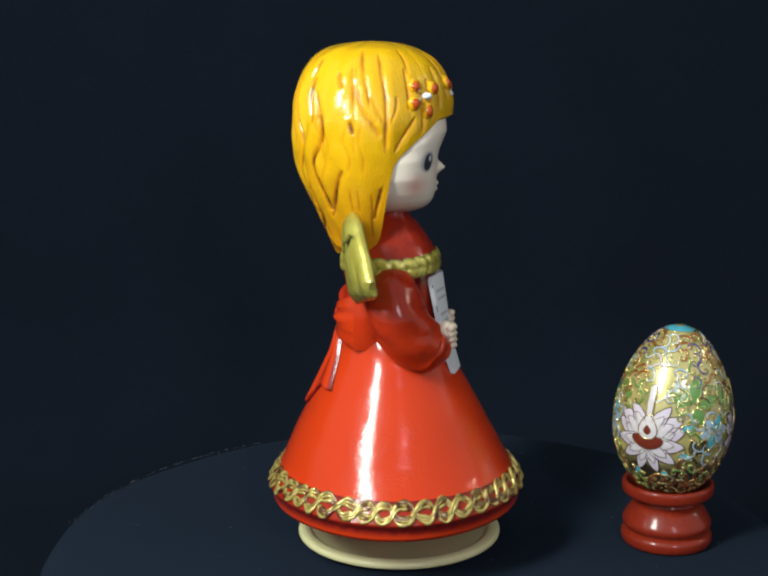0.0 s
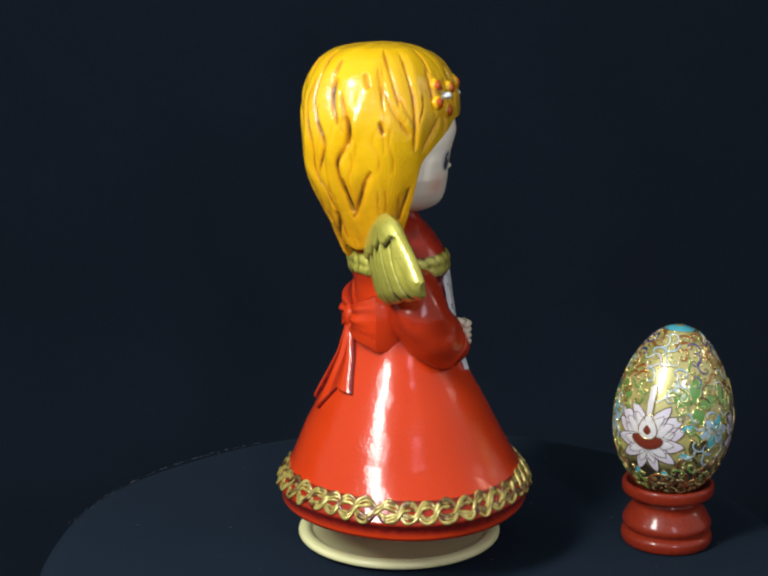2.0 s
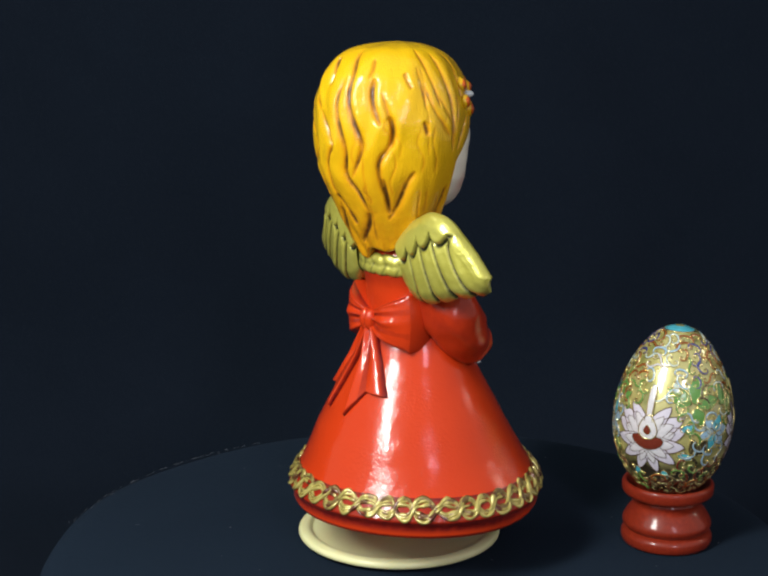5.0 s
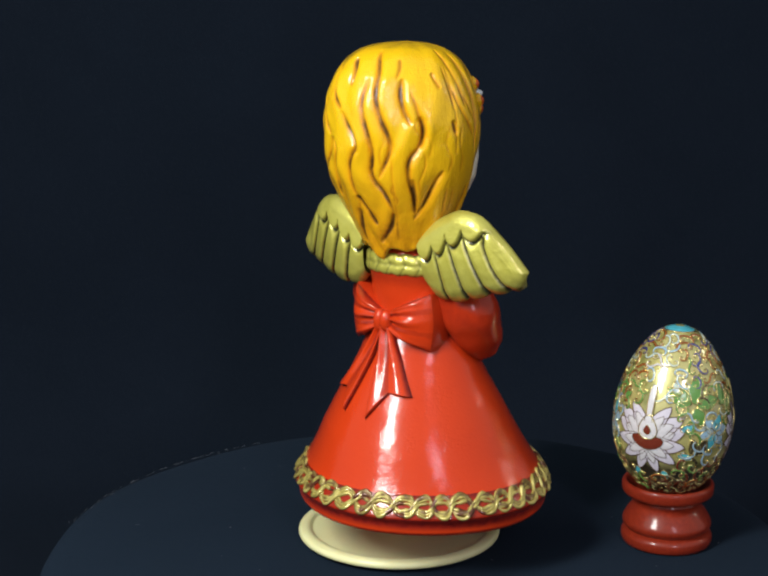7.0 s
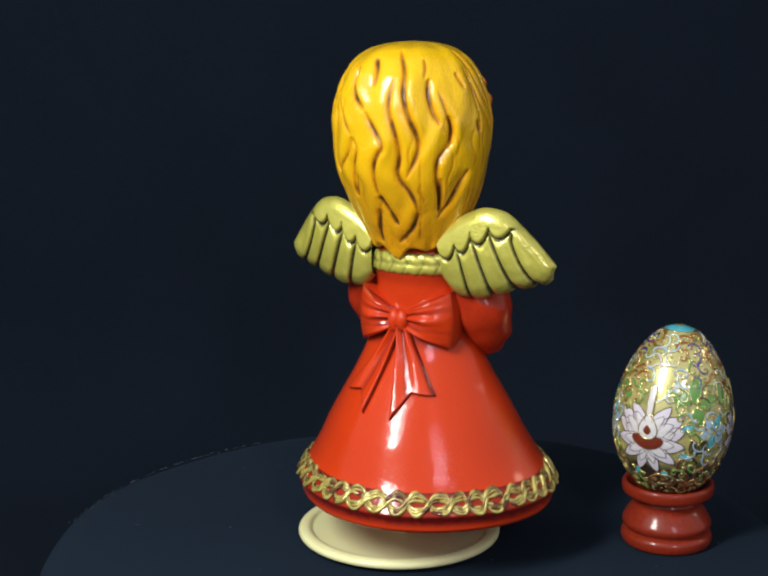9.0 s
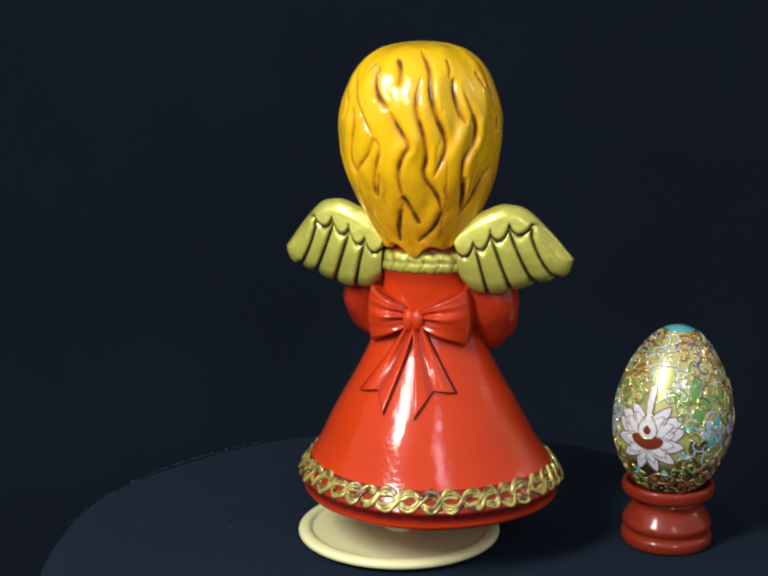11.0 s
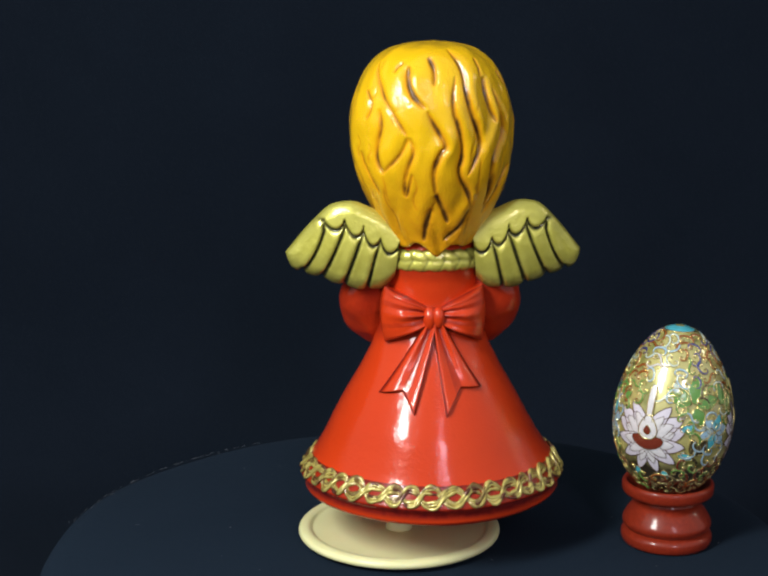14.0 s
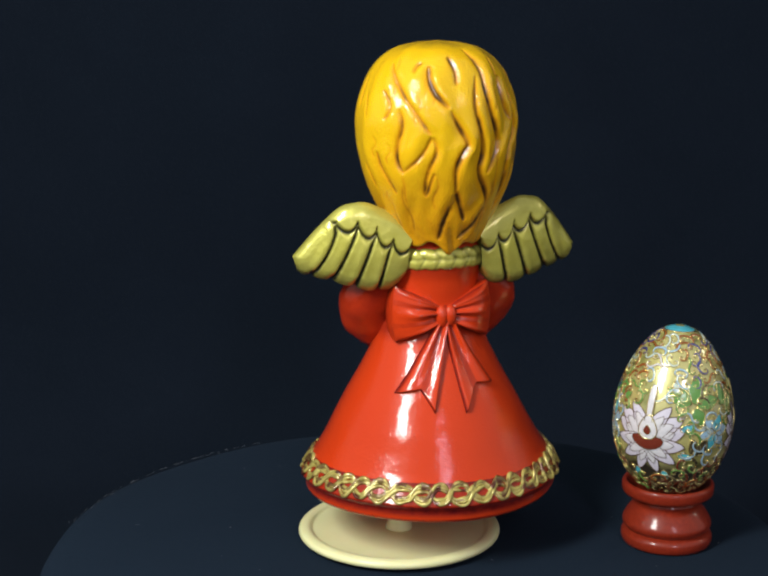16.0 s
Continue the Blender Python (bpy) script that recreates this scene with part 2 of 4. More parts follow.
backdrop_sheet()
round_stand()
lint()

# ---------------------------------------------------------------- music box base


def music_base():
    root = tagged(new("music_box_base"), "round cream plastic turntable base on the navy cloth", "music box base")
    s = Shell()
    s.grid(turned([(0, 0.2), (31.5, 0.2), (32.6, 1.4), (35.8, 1.6), (36.8, 2.2), (37.0, 3.4), (36.2, 4.5), (34.4, 5.0), (32.8, 4.7), (32.0, 3.8), (31.4, 3.5), (20, 3.4), (0, 3.4)]), 0, wrap_u=True)
    part("plate", s.mesh("plate", [CREAM], (0, 1.2, 0)), root)
    s = Shell()
    s.grid(turned([(0, 27), (4.2, 27), (4.2, 6.0), (4.8, 4.6), (5.0, 3.0), (0, 3.0)], 40), 0, wrap_u=True)
    part("spindle", s.mesh("spindle", [CREAM]), root, "short cream plastic spindle")


music_base()

# ---------------------------------------------------------------- egg stand and egg
EGG_AT = (0.0970, -0.0055)


def egg_stand():
    root = tagged(new("egg_stand"), "small turned red lacquered wooden egg stand on the navy cloth", "egg stand")
    root.location = (*EGG_AT, 0)
    for name, profile in (("cup", [(0, 17.0), (9, 17.6), (13.2, 21.6), (14.6, 23.2), (15.8, 23.2), (16.4, 22.2), (16.3, 19.8), (15.6, 18.6), (13.6, 18.0), (11.2, 17.4), (10.4, 16.4), (10.4, 15.9)]),
                          ("bulb", [(10.4, 16.4), (10.8, 15.4), (12.0, 14.6), (13.6, 12.8), (15.2, 10.2), (15.9, 8.6), (15.7, 7.2), (15.0, 6.3), (14.2, 5.9), (14.1, 5.4)]),
                          ("foot", [(14.0, 5.8), (14.3, 5.5), (15.2, 5.1), (16.1, 4.2), (16.3, 2.8), (16.0, 1.2), (15.2, 0.1), (0, 0.1)])):
        s = Shell()
        s.grid(turned(profile, 96), 0, wrap_u=True)
        part(name, s.mesh(name, [LACQUER]), root)


egg_stand()


def egg_radius(h):
    """Egg's half width in mm at h, which goes from 0 (blunt foot) to 1 (tip)."""
    x = 2 * np.asarray(h, float) - 1
    return 20.4 * np.sqrt(np.clip(1 - x * x, 0, 1)) * (1 - 0.13 * x - 0.05 * x * x)


EGG_H = 62.0


def egg_point(az, h, lift=0.0):
    """A place on the egg: azimuth from the front in degrees (to the right positive), height 0 to 1."""
    r = egg_radius(h) + lift
    a = np.radians(az)
    return np.stack([r * np.sin(a), -r * np.cos(a), EGG_H * (np.asarray(h) - 0.5) + 0 * a], -1)



def on_egg(az, h, xy, lift):
    """Places (in mm across and up) on the egg's skin round the point az, h."""
    xy = np.asarray(xy, float)
    r0 = max(float(egg_radius(h)), 2.0)
    slope = (float(egg_radius(h + 0.01)) - float(egg_radius(h - 0.01))) / (0.02 * EGG_H)
    hh = np.clip(h + xy[:, 1] / math.sqrt(1 + slope * slope) / EGG_H, 0.004, 0.996)
    rr = np.maximum(egg_radius(hh), 0.5 * r0)
    return egg_point(az + np.degrees(xy[:, 0] / rr), hh, lift)


def enamel(name, colour, second):
    n = Nodes(name)
    c = n.mix(n.noise(500, 4), colour, second)
    n.bump(n.noise(900, 2), 0.0003, 0.5)
    return n.done(c, 0.22, 0, 1.0, 0.05)


def gilt():
    n = Nodes("gilt_wire")
    c = n.mix(n.noise(600, 3), (0.90, 0.79, 0.40), (0.64, 0.51, 0.18))
    return n.done(c, 0.2, 0.9)


GILT = gilt()
_w = Nodes("oxidised_wire")
OXIDE = _w.done(_w.mix(_w.noise(700, 3), (0.16, 0.09, 0.05), (0.07, 0.04, 0.03)), 0.35, 0.6)
ENAMEL = {
    "lilac": enamel("lilac_enamel", (0.62, 0.56, 0.66), (0.70, 0.68, 0.74)),
    "white": enamel("white_enamel", (0.72, 0.70, 0.70), (0.62, 0.60, 0.64)),
    "brown": enamel("brown_enamel", (0.20, 0.034, 0.016), (0.13, 0.022, 0.012)),
    "green": enamel("green_enamel", (0.07, 0.24, 0.04), (0.16, 0.34, 0.08)),
    "sky": enamel("sky_blue_enamel", (0.26, 0.46, 0.62), (0.42, 0.58, 0.70)),
    "teal": enamel("turquoise_enamel", (0.05, 0.38, 0.50), (0.12, 0.50, 0.58)),
    "navy": enamel("dark_blue_enamel", (0.03, 0.035, 0.18), (0.06, 0.07, 0.28)),
    "rust": enamel("rust_enamel", (0.36, 0.11, 0.015), (0.22, 0.05, 0.012)),
    "pale": enamel("pale_turquoise_enamel", (0.46, 0.60, 0.58), (0.58, 0.66, 0.60)),
    "black": enamel("black_enamel", (0.03, 0.022, 0.012), (0.07, 0.05, 0.02)),
}


def leaf_outline(length, width, turn, curl=0.0, point=1.0, n=22):
    """A pointed leaf or petal from its foot at 0, 0, in mm; turn in degrees from straight up, clockwise."""
    t = np.linspace(0, 1, n // 2)
    w = width * 0.5 * np.sin(np.pi * t ** 0.75) ** (0.8 * point)
    x = np.concatenate([-w, w[::-1]]) + curl * np.concatenate([t, t[::-1]]) ** 2
    y = length * np.concatenate([t, t[::-1]])
    a = math.radians(turn)
    return np.stack([x * math.cos(a) + y * math.sin(a), -x * math.sin(a) + y * math.cos(a)], 1)


def cell(root, name, az, h, xy, colour, label="", lift=0.14, wire=0.2, metal=None):
    """One enamel cell: a slightly domed field inside its gilt wire."""
    xy = np.asarray(xy, float)
    s = Shell()
    mid = xy.mean(0)
    rings = [on_egg(az, h, mid + (xy - mid) * k, lift + up) for k, up in ((1.0, 0.0), (0.8, 0.10), (0.4, 0.16), (0.02, 0.18))]
    s.grid(np.stack(rings, 1), 0, wrap_u=True)
    edge = on_egg(az, h, xy, lift + 0.08)
    s.tube(edge, wire, 1, closed=True, sides=6, side=(0.3, -1, 0.2))
    part(name, s.mesh(name, [ENAMEL[colour], metal or GILT]), root, label)


def scroll(size, turn, mirror, hook, n=44):
    """An S or C scroll's centre line in mm."""
    t = np.linspace(-1, 1, n)
    a = (1.6 * np.abs(t) + 3.9 * np.abs(t) ** 2.6) * (np.sign(t) if hook else 1.0)
    step = np.stack([np.cos(a), np.sin(a)], 1)
    p = np.cumsum(step, 0) / n
    p -= p.mean(0)
    p *= (size * 1.9, size * 1.9 * mirror)
    c, d = math.cos(turn), math.sin(turn)
    return np.stack([p[:, 0] * c - p[:, 1] * d, p[:, 0] * d + p[:, 1] * c], 1)


def cloisonne_egg():
    root = tagged(new("cloisonne_egg"), "cloisonne enamel egg with gold scrollwork and a pale lotus", "decorative egg")
    root.matrix_world = pose(EGG_AT[0] + 0.0008, EGG_AT[1], 0.0496, 0, 2.6, 0)
    n = Nodes("gilt_enamel_ground")
    c = n.mix(n.noise(230, 3), (0.72, 0.65, 0.27), (0.46, 0.43, 0.12))
    c = n.mix(n.math("MULTIPLY", n.math("SUBTRACT", n.noise(120, 2), 0.5), 4.0, clamp=True), c, (0.24, 0.26, 0.05))
    up = n.add("ShaderNodeSeparateXYZ", Vector=n.coords()).outputs[2]
    foot = n.math("ADD", n.math("MULTIPLY", n.math("ADD", up, 0.0155), -260.0), n.math("MULTIPLY", n.noise(150, 3), 1.2), clamp=True)
    c = n.mix(foot, c, (0.045, 0.032, 0.014))
    n.bump(n.noise(500, 2), 0.0002, 0.3)
    n.bsdf.inputs["Coat IOR"].default_value = 2.2
    ground = n.done(c, 0.30, 0.32, 1.0, 0.11)
    s = Shell()
    h = 0.5 - 0.5 * np.cos(np.linspace(0, np.pi, 80))
    az = np.linspace(0, 360, 120, endpoint=False)
    s.grid(egg_point(az[:, None], h[None, :]), 0, wrap_u=True)
    part("shell", s.mesh("shell", [ground]), root, "gilt egg shell")

    # turquoise cap at the tip
    s = Shell()
    hh = np.linspace(0.976, 1.0, 8)
    s.grid(egg_point(az[:, None], hh[None, :], 0.2), 0, wrap_u=True)
    s.tube(egg_point(az, np.full(120, 0.975), 0.2), 0.3, 1, closed=True, sides=6)
    part("cap", s.mesh("cap", [ENAMEL["teal"], GILT]), root, "turquoise enamel cap")

    # a pale lotus repeated three times round the egg
    for a0 in (-35.5, 84.5, 204.5):
        H = 0.40
        for turn, ln, w, c0 in ((20, 16.6, 6.4, 1.3), (46, 17.6, 7.6, 1.0), (78, 16.6, 7.4, -0.9), (110, 15.4, 6.8, -1.5), (140, 14.6, 6.4, -1.2), (168, 14.6, 5.6, -0.5)):
            for side in (-1, 1):
                shape = leaf_outline(ln, w, turn * side, 2.4 * c0 * side, 0.7) * (0.82, 0.86)
                lift = 0.12 + 0.06 * (int(turn) % 3)
                cell(root, "petal", a0, H, shape, "lilac", "", lift, 0.17, OXIDE)
                cell(root, "petal_heart", a0, H, shape * 0.72, "white", "white enamel field", lift + 0.16, 0.10, OXIDE)
        t = np.linspace(0, 2 * np.pi, 28, endpoint=False)
        seat = np.stack([5.6 * np.cos(t), 2.6 * np.sin(t) + 0.45 * np.cos(2 * t) - 0.5], 1)
        cell(root, "lotus_heart", a0, H, seat, "brown", "brown enamel lotus heart", 0.58, 0.14, OXIDE)
        u = 0.5 - 0.5 * np.cos(t)
        drop = np.stack([3.7 * np.sin(t) * (1.15 - 0.62 * u), 0.2 + 8.6 * u], 1)
        cell(root, "lotus_drop", a0, H, drop, "white", "white enamel drop", 0.70)
        stem = np.array([(-1.4, 6.6), (-1.0, 9.5), (-1.2, 13), (-1.0, 17), (-0.4, 19), (0.9, 19), (1.4, 17), (1.2, 13), (1.0, 9.5), (1.4, 6.6)])
        cell(root, "stem", a0, H, stem, "white", "white enamel stem", 0.62)
        cell(root, "seed", a0, H, leaf_outline(3.4, 2.4, 0) + (0, 1.9), "brown", "brown enamel seed", 0.94, 0.14)
        for turn, colour, ln, off in ((72, "teal", 6.0, (11.0, 4.6)), (100, "teal", 6.5, (10.4, -4.6)), (170, "teal", 4.0, (5.4, -11.0)), (-165, "teal", 4.0, (-3.8, -11.4))):
            cell(root, "leaf", a0, H, leaf_outline(ln, 2.6, turn) + off, colour, "turquoise enamel leaf", 0.1)
        # green leaves, blue blossom and dark hearts between the lotuses
        for da, dh, turn, ln, w, colour in ((-39, 0.60, -12, 7.5, 3.6, "green"), (-36, 0.57, 25, 5, 2.6, "green"), (40, 0.62, -62, 8.0, 5.0, "green"), (44, 0.62, 8, 9.0, 5.4, "green"), (46, 0.61, 72, 8.0, 5.0, "green"),
                                            (44, 0.60, 150, 6.0, 4.2, "green"), (28, 0.66, -30, 4.5, 2.6, "pale")):
            cell(root, "leaf", a0 + da, dh, leaf_outline(ln * 1.15, w * 1.2, turn, 0.8), colour, "green enamel leaf" if colour == "green" else "pale enamel leaf", 0.2)
        for k in range(6):
            cell(root, "petal", a0 + 67, 0.46, leaf_outline(6.6, 4.6, 60 * k + 15, 0.5), "sky" if k % 3 else "teal", "blue enamel petal", 0.2)
        for sx in (-1, 1):
            cell(root, "heart_lobe", a0 + 50, 0.335, leaf_outline(6.4, 4.2, 38 * sx, -1.4 * sx), "black", "dark enamel heart", 0.2)

    # scrollwork: coloured enamel scrolls between gilt wires
    rng = random.Random(11)
    gold, fills, placed = Shell(), {}, []
    for _ in range(4200):
        h0, a0 = rng.uniform(0.06, 0.955), rng.uniform(-180, 180)
        rel = (a0 + 35.5 + 60) % 120 - 60
        keep = math.hypot(rel * 0.36, (h0 - 0.40) * EGG_H)
        if keep < 14.6 or (abs(rel) < 5 and 0.4 < h0 < 0.72):
            continue
        if math.hypot((rel - 8) * 0.33, (h0 - 0.75) * EGG_H) < 4.8:  # plain gilt field
            continue
        if (34 < rel < 54 and 0.56 < h0 < 0.72) or math.hypot((rel + 53) * 0.36, (h0 - 0.46) * EGG_H) < 5.5:
            continue
        q = egg_point(a0, h0)
        if any(np.sum((q - o) ** 2) < 3.05 ** 2 for o in placed):
            continue
        placed.append(q)
        if h0 > 0.84:
            colours = ("pale", "pale", "sky") if abs(rel) < 20 else ("navy", "navy", "rust")
        elif h0 > 0.6:
            colours = ("rust", "rust", "green", "pale") if rel < -12 else ("pale", "white", "sky", "pale", "rust") if rel < 18 else ("pale", "sky", "green") if rel < 42 else ("navy", "navy", "black")
        elif h0 > 0.3:
            colours = ("sky", "green", "sky", "pale")
        else:
            colours = ("black", "black", "brown", "rust", "green")
        colour = rng.choice(colours)
        line = scroll(rng.uniform(5.4, 7.4), rng.uniform(0, 6.28), rng.choice((-1, 1)), rng.random() < 0.85)
        core = on_egg(a0, h0, line, 0.12)
        d = np.gradient(line, axis=0)
        nrm = np.stack([-d[:, 1], d[:, 0]], 1) / (np.linalg.norm(d, axis=1)[:, None] + 1e-9)
        wide = 0.40 * np.sin(np.linspace(0.3, 2.9, len(line)))[:, None]
        fills.setdefault(colour, Shell()).tube(core, 0.40 * np.sin(np.linspace(0.3, 2.9, len(line))), 0, sides=6, side=q / np.linalg.norm(q))
        for sg in (-1, 1):
            gold.tube(on_egg(a0, h0, line + nrm * wide * sg, 0.22), 0.17, 0, sides=5, side=q / np.linalg.norm(q))
    tagged(part("scrollwork", gold.mesh("scrollwork", [GILT]), root, "fine raised gilt wire"), kind="stuff")
    for colour, shell in fills.items():
        tagged(part("enamel_inlay", shell.mesh("enamel_inlay", [ENAMEL[colour]]), root), kind="stuff")
    return root


cloisonne_egg()

# ---------------------------------------------------------------- the figurine
SKIRT = [(20.5, 45.0), (24.2, 47.4), (27.2, 47.5), (30.6, 45.0), (36.0, 41.7), (46.1, 36.6), (55.3, 31.6), (64.3, 26.3), (73.4, 21.2), (80, 18.6), (90, 14.0)]
FLAT = 0.945  # depth of the skirt against its width


def skirt_radius(z):
    return smooth(z, SKIRT)


def skirt_half(z):
    """Half width and half depth of the skirt: rounder at the middle of its height than at the hem."""
    r = skirt_radius(z)
    return r * (1 - 0.022 * np.clip((z - 34) / 8, 0, 1) * np.clip((78 - z) / 12, 0, 1)), r * FLAT


def skirt_lean(z, far=0.65):
    return -far * np.clip((z - 33) / 15, 0, 1)


def skirt_point(t, z, lift=0.0):
    """A place on the skirt at angle t, its plan slightly drawn in on the diagonals."""
    a, b = skirt_half(z)
    q = 1 - 0.022 * np.sin(2 * t) ** 2
    return np.stack([np.cos(t) * (a * q + lift) + skirt_lean(z), np.sin(t) * (b * q + lift) + skirt_lean(z, 0.9), z + 0 * t], -1)


def skirt_back(x, z):
    a, b = skirt_half(z)
    return -b * np.sqrt(np.clip(1 - ((x - skirt_lean(z)) / a) ** 2, 0.02, None)) * 0.992 + skirt_lean(z, 0.9)


def add_skirt(s):
    prof = [(0, 23.0), (37, 23.0), (39, 21.2), (42.5, 20.2), (45.0, 20.8), (45.9, 22.3), (45.4, 23.8), (45.6, 24.8), (46.9, 26.2)]
    t = np.linspace(0, 2 * np.pi, 220, endpoint=False)[:, None]
    zz = np.linspace(26.8, 89, 76)
    z = np.concatenate([[p[1] for p in prof], zz])
    q = 1 - 0.022 * np.sin(2 * t) ** 2
    foot = np.array([p[0] for p in prof]) * q
    under = np.stack([np.cos(t) * foot, np.sin(t) * foot * FLAT, z[:len(prof)] + 0 * t], -1)
    swell = 0.10 * np.sin(5 * t + zz / 9) * np.clip((zz - 30) / 20, 0, 1)
    # darker between braid and lip, and towards the waist
    wash_shade = np.where((z > 23.2) & (z < 27.5), 0.70, 0.0) + np.clip((z - 76) / 8, 0, 0.5)
    s.grid(np.concatenate([under, skirt_point(t, zz, swell)], 1), 0, wash_shade, wrap_u=True)


def add_hem_braid(s):
    """Interlaced braid round the hem: two waving strands of two cords each, over and under in turn."""
    n, waves = 1800, 20
    t = np.linspace(0, 2 * np.pi, n, endpoint=False)
    uneven = 0.5 * np.sin(7 * t) + 0.5 * np.sin(11 * t + 2)
    for strand in (0, 1):
        sign = 1 - 2 * strand
        swing = waves * t + 0.5 * uneven
        a = t - 0.13 * np.sin(2 * swing) / waves  # round, steep-sided loops
        over = 0.42 * sign * np.cos(swing)  # over one crossing, under the next
        weave = (2.3 + 0.35 * uneven) * sign * np.sin(swing)
        pinch = (1 - 0.30 * np.abs(np.cos(swing))) * (1 + 0.22 * np.sin(19 * t + strand))
        s.tube(skirt_point(a, 30.6 + 0.95 * weave, over - 0.15), 1.62 * pinch, 3, closed=True, sides=8, wash_shade=0.72, squash=0.36)
        for cord, thick in ((-1.0, 0.62), (0.05, 0.52), (1.0, 0.66)):
            z = 30.6 + 0.95 * (weave + cord * pinch + 0.13 * np.sin(53 * t + 2 * cord)) + 0.14 * np.sin(67 * t + 3 * strand)
            lift = 0.22 + over - 0.10 * (cord == 0.05) + 0.10 * np.sin(41 * t + cord)
            worn = np.clip(np.sin(9 * t + cord) + np.sin(23 * t + strand) + 0.8 * np.sin(61 * t + 5 * cord) - 0.7, 0, 1)
            wear = 0.17 + 0.75 * worn + 0.45 * np.clip(0.35 - lift, 0, 1) + 0.2 * (cord < 0) * np.clip(np.sin(13 * t), 0, 1)
            s.tube(skirt_point(a, z, lift), thick + 0.12 * np.sin(31 * t + cord) + 0.10 * np.sin(87 * t + 3 * strand), 3, closed=True, sides=7, wash_shade=np.clip(wear, 0, 1)[:, None])
    # thin dark-red ground that the braid lies on
    tt = np.linspace(0, 2 * np.pi, 220, endpoint=False)[:, None]
    z = np.linspace(27.4, 33.9, 10)
    s.grid(skirt_point(tt, z, 0.12), 0, 0.5 + 0.35 * np.clip((z - 32.6) / 1.2, 0, 1) + 0 * tt, wrap_u=True)


TORSO_L = [(74, 17.6), (80, 17.4), (90, 17.0), (98, 17.2), (104, 18.6), (108, 18.4), (112, 16.2), (117, 12.5), (121, 8.5), (126, 7.0)]
TORSO_F = [(74, 17.0), (80, 15.6), (90, 14.5), (98, 14.0), (104, 14.8), (108, 14.6), (112, 12.4), (117, 9.0), (121, 5.0), (126, 4.0)]
TORSO_B = [(74, 16.4), (80, 16.4), (90, 16.6), (98, 17.0), (104, 18.2), (108, 18.0), (112, 16.6), (117, 14.0), (121, 11.0), (126, 9.0)]


def torso(t, z, lift=0.0):
    """The bodice at angle t (0 to the figure's right, pi/2 to its front)."""
    x = np.cos(t) * (smooth(z, TORSO_L) + lift)
    y = np.where(np.sin(t) > 0, np.sin(t) * (smooth(z, TORSO_F) + lift), np.sin(t) * (smooth(z, TORSO_B) + lift))
    return np.stack([x, y, z + 0 * t], -1)


def add_torso(s):
    t = np.linspace(0, 2 * np.pi, 264, endpoint=False)[:, None]
    z = np.linspace(74, 126, 60)[None, :]
    # front darker than the back: antiquing plus crimson shading put into the colour
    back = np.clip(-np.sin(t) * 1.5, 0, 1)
    wash_shade = np.clip(0.12 + 0.5 * np.exp(-((z - 101.5) / 2.0) ** 2), 0, 1) * (1 - 0.5 * back)
    s.grid(torso(t, z), 0, np.clip(wash_shade + 0.42 * (1 - back), 0, 1) + 0 * t, wrap_u=True)
    # scalloped gold braid round the cape's edge
    slant = 1.0 * np.clip(-np.sin(t), 0, 1) + 1.0 * np.clip(np.sin(t), 0, 1)
    v = np.linspace(0, 1, 14)[None, :]
    lo = 101.9 - 0.55 * np.abs(np.sin(11 * t)) + slant
    hi = 108.5 + 0.45 * np.abs(np.sin(11 * t + 1.5)) + slant
    leaf = np.abs(np.sin(11 * t + 1.4 * np.abs(2 * v - 1)))  # small chevron leaves either side of a middle rib
    lift = 0.70 * np.sqrt(np.clip(1 - np.abs(2 * v - 1) ** 4, 0, 1)) + 0.30 * leaf ** 0.6 - 0.2 * np.exp(-((v - 0.5) / 0.07) ** 2) + 0.08 * np.sin(37 * t)
    wash_shade = 0.05 + 0.6 * np.abs(2 * v - 1) ** 8 + 0.45 * np.clip(1 - leaf * 2.6, 0, 1) + 0.25 * np.exp(-((v - 0.5) / 0.07) ** 2) + 0 * t
    s.grid(torso(t + 0 * v, lo + (hi - lo) * v, lift), 2, wash_shade, wrap_u=True)


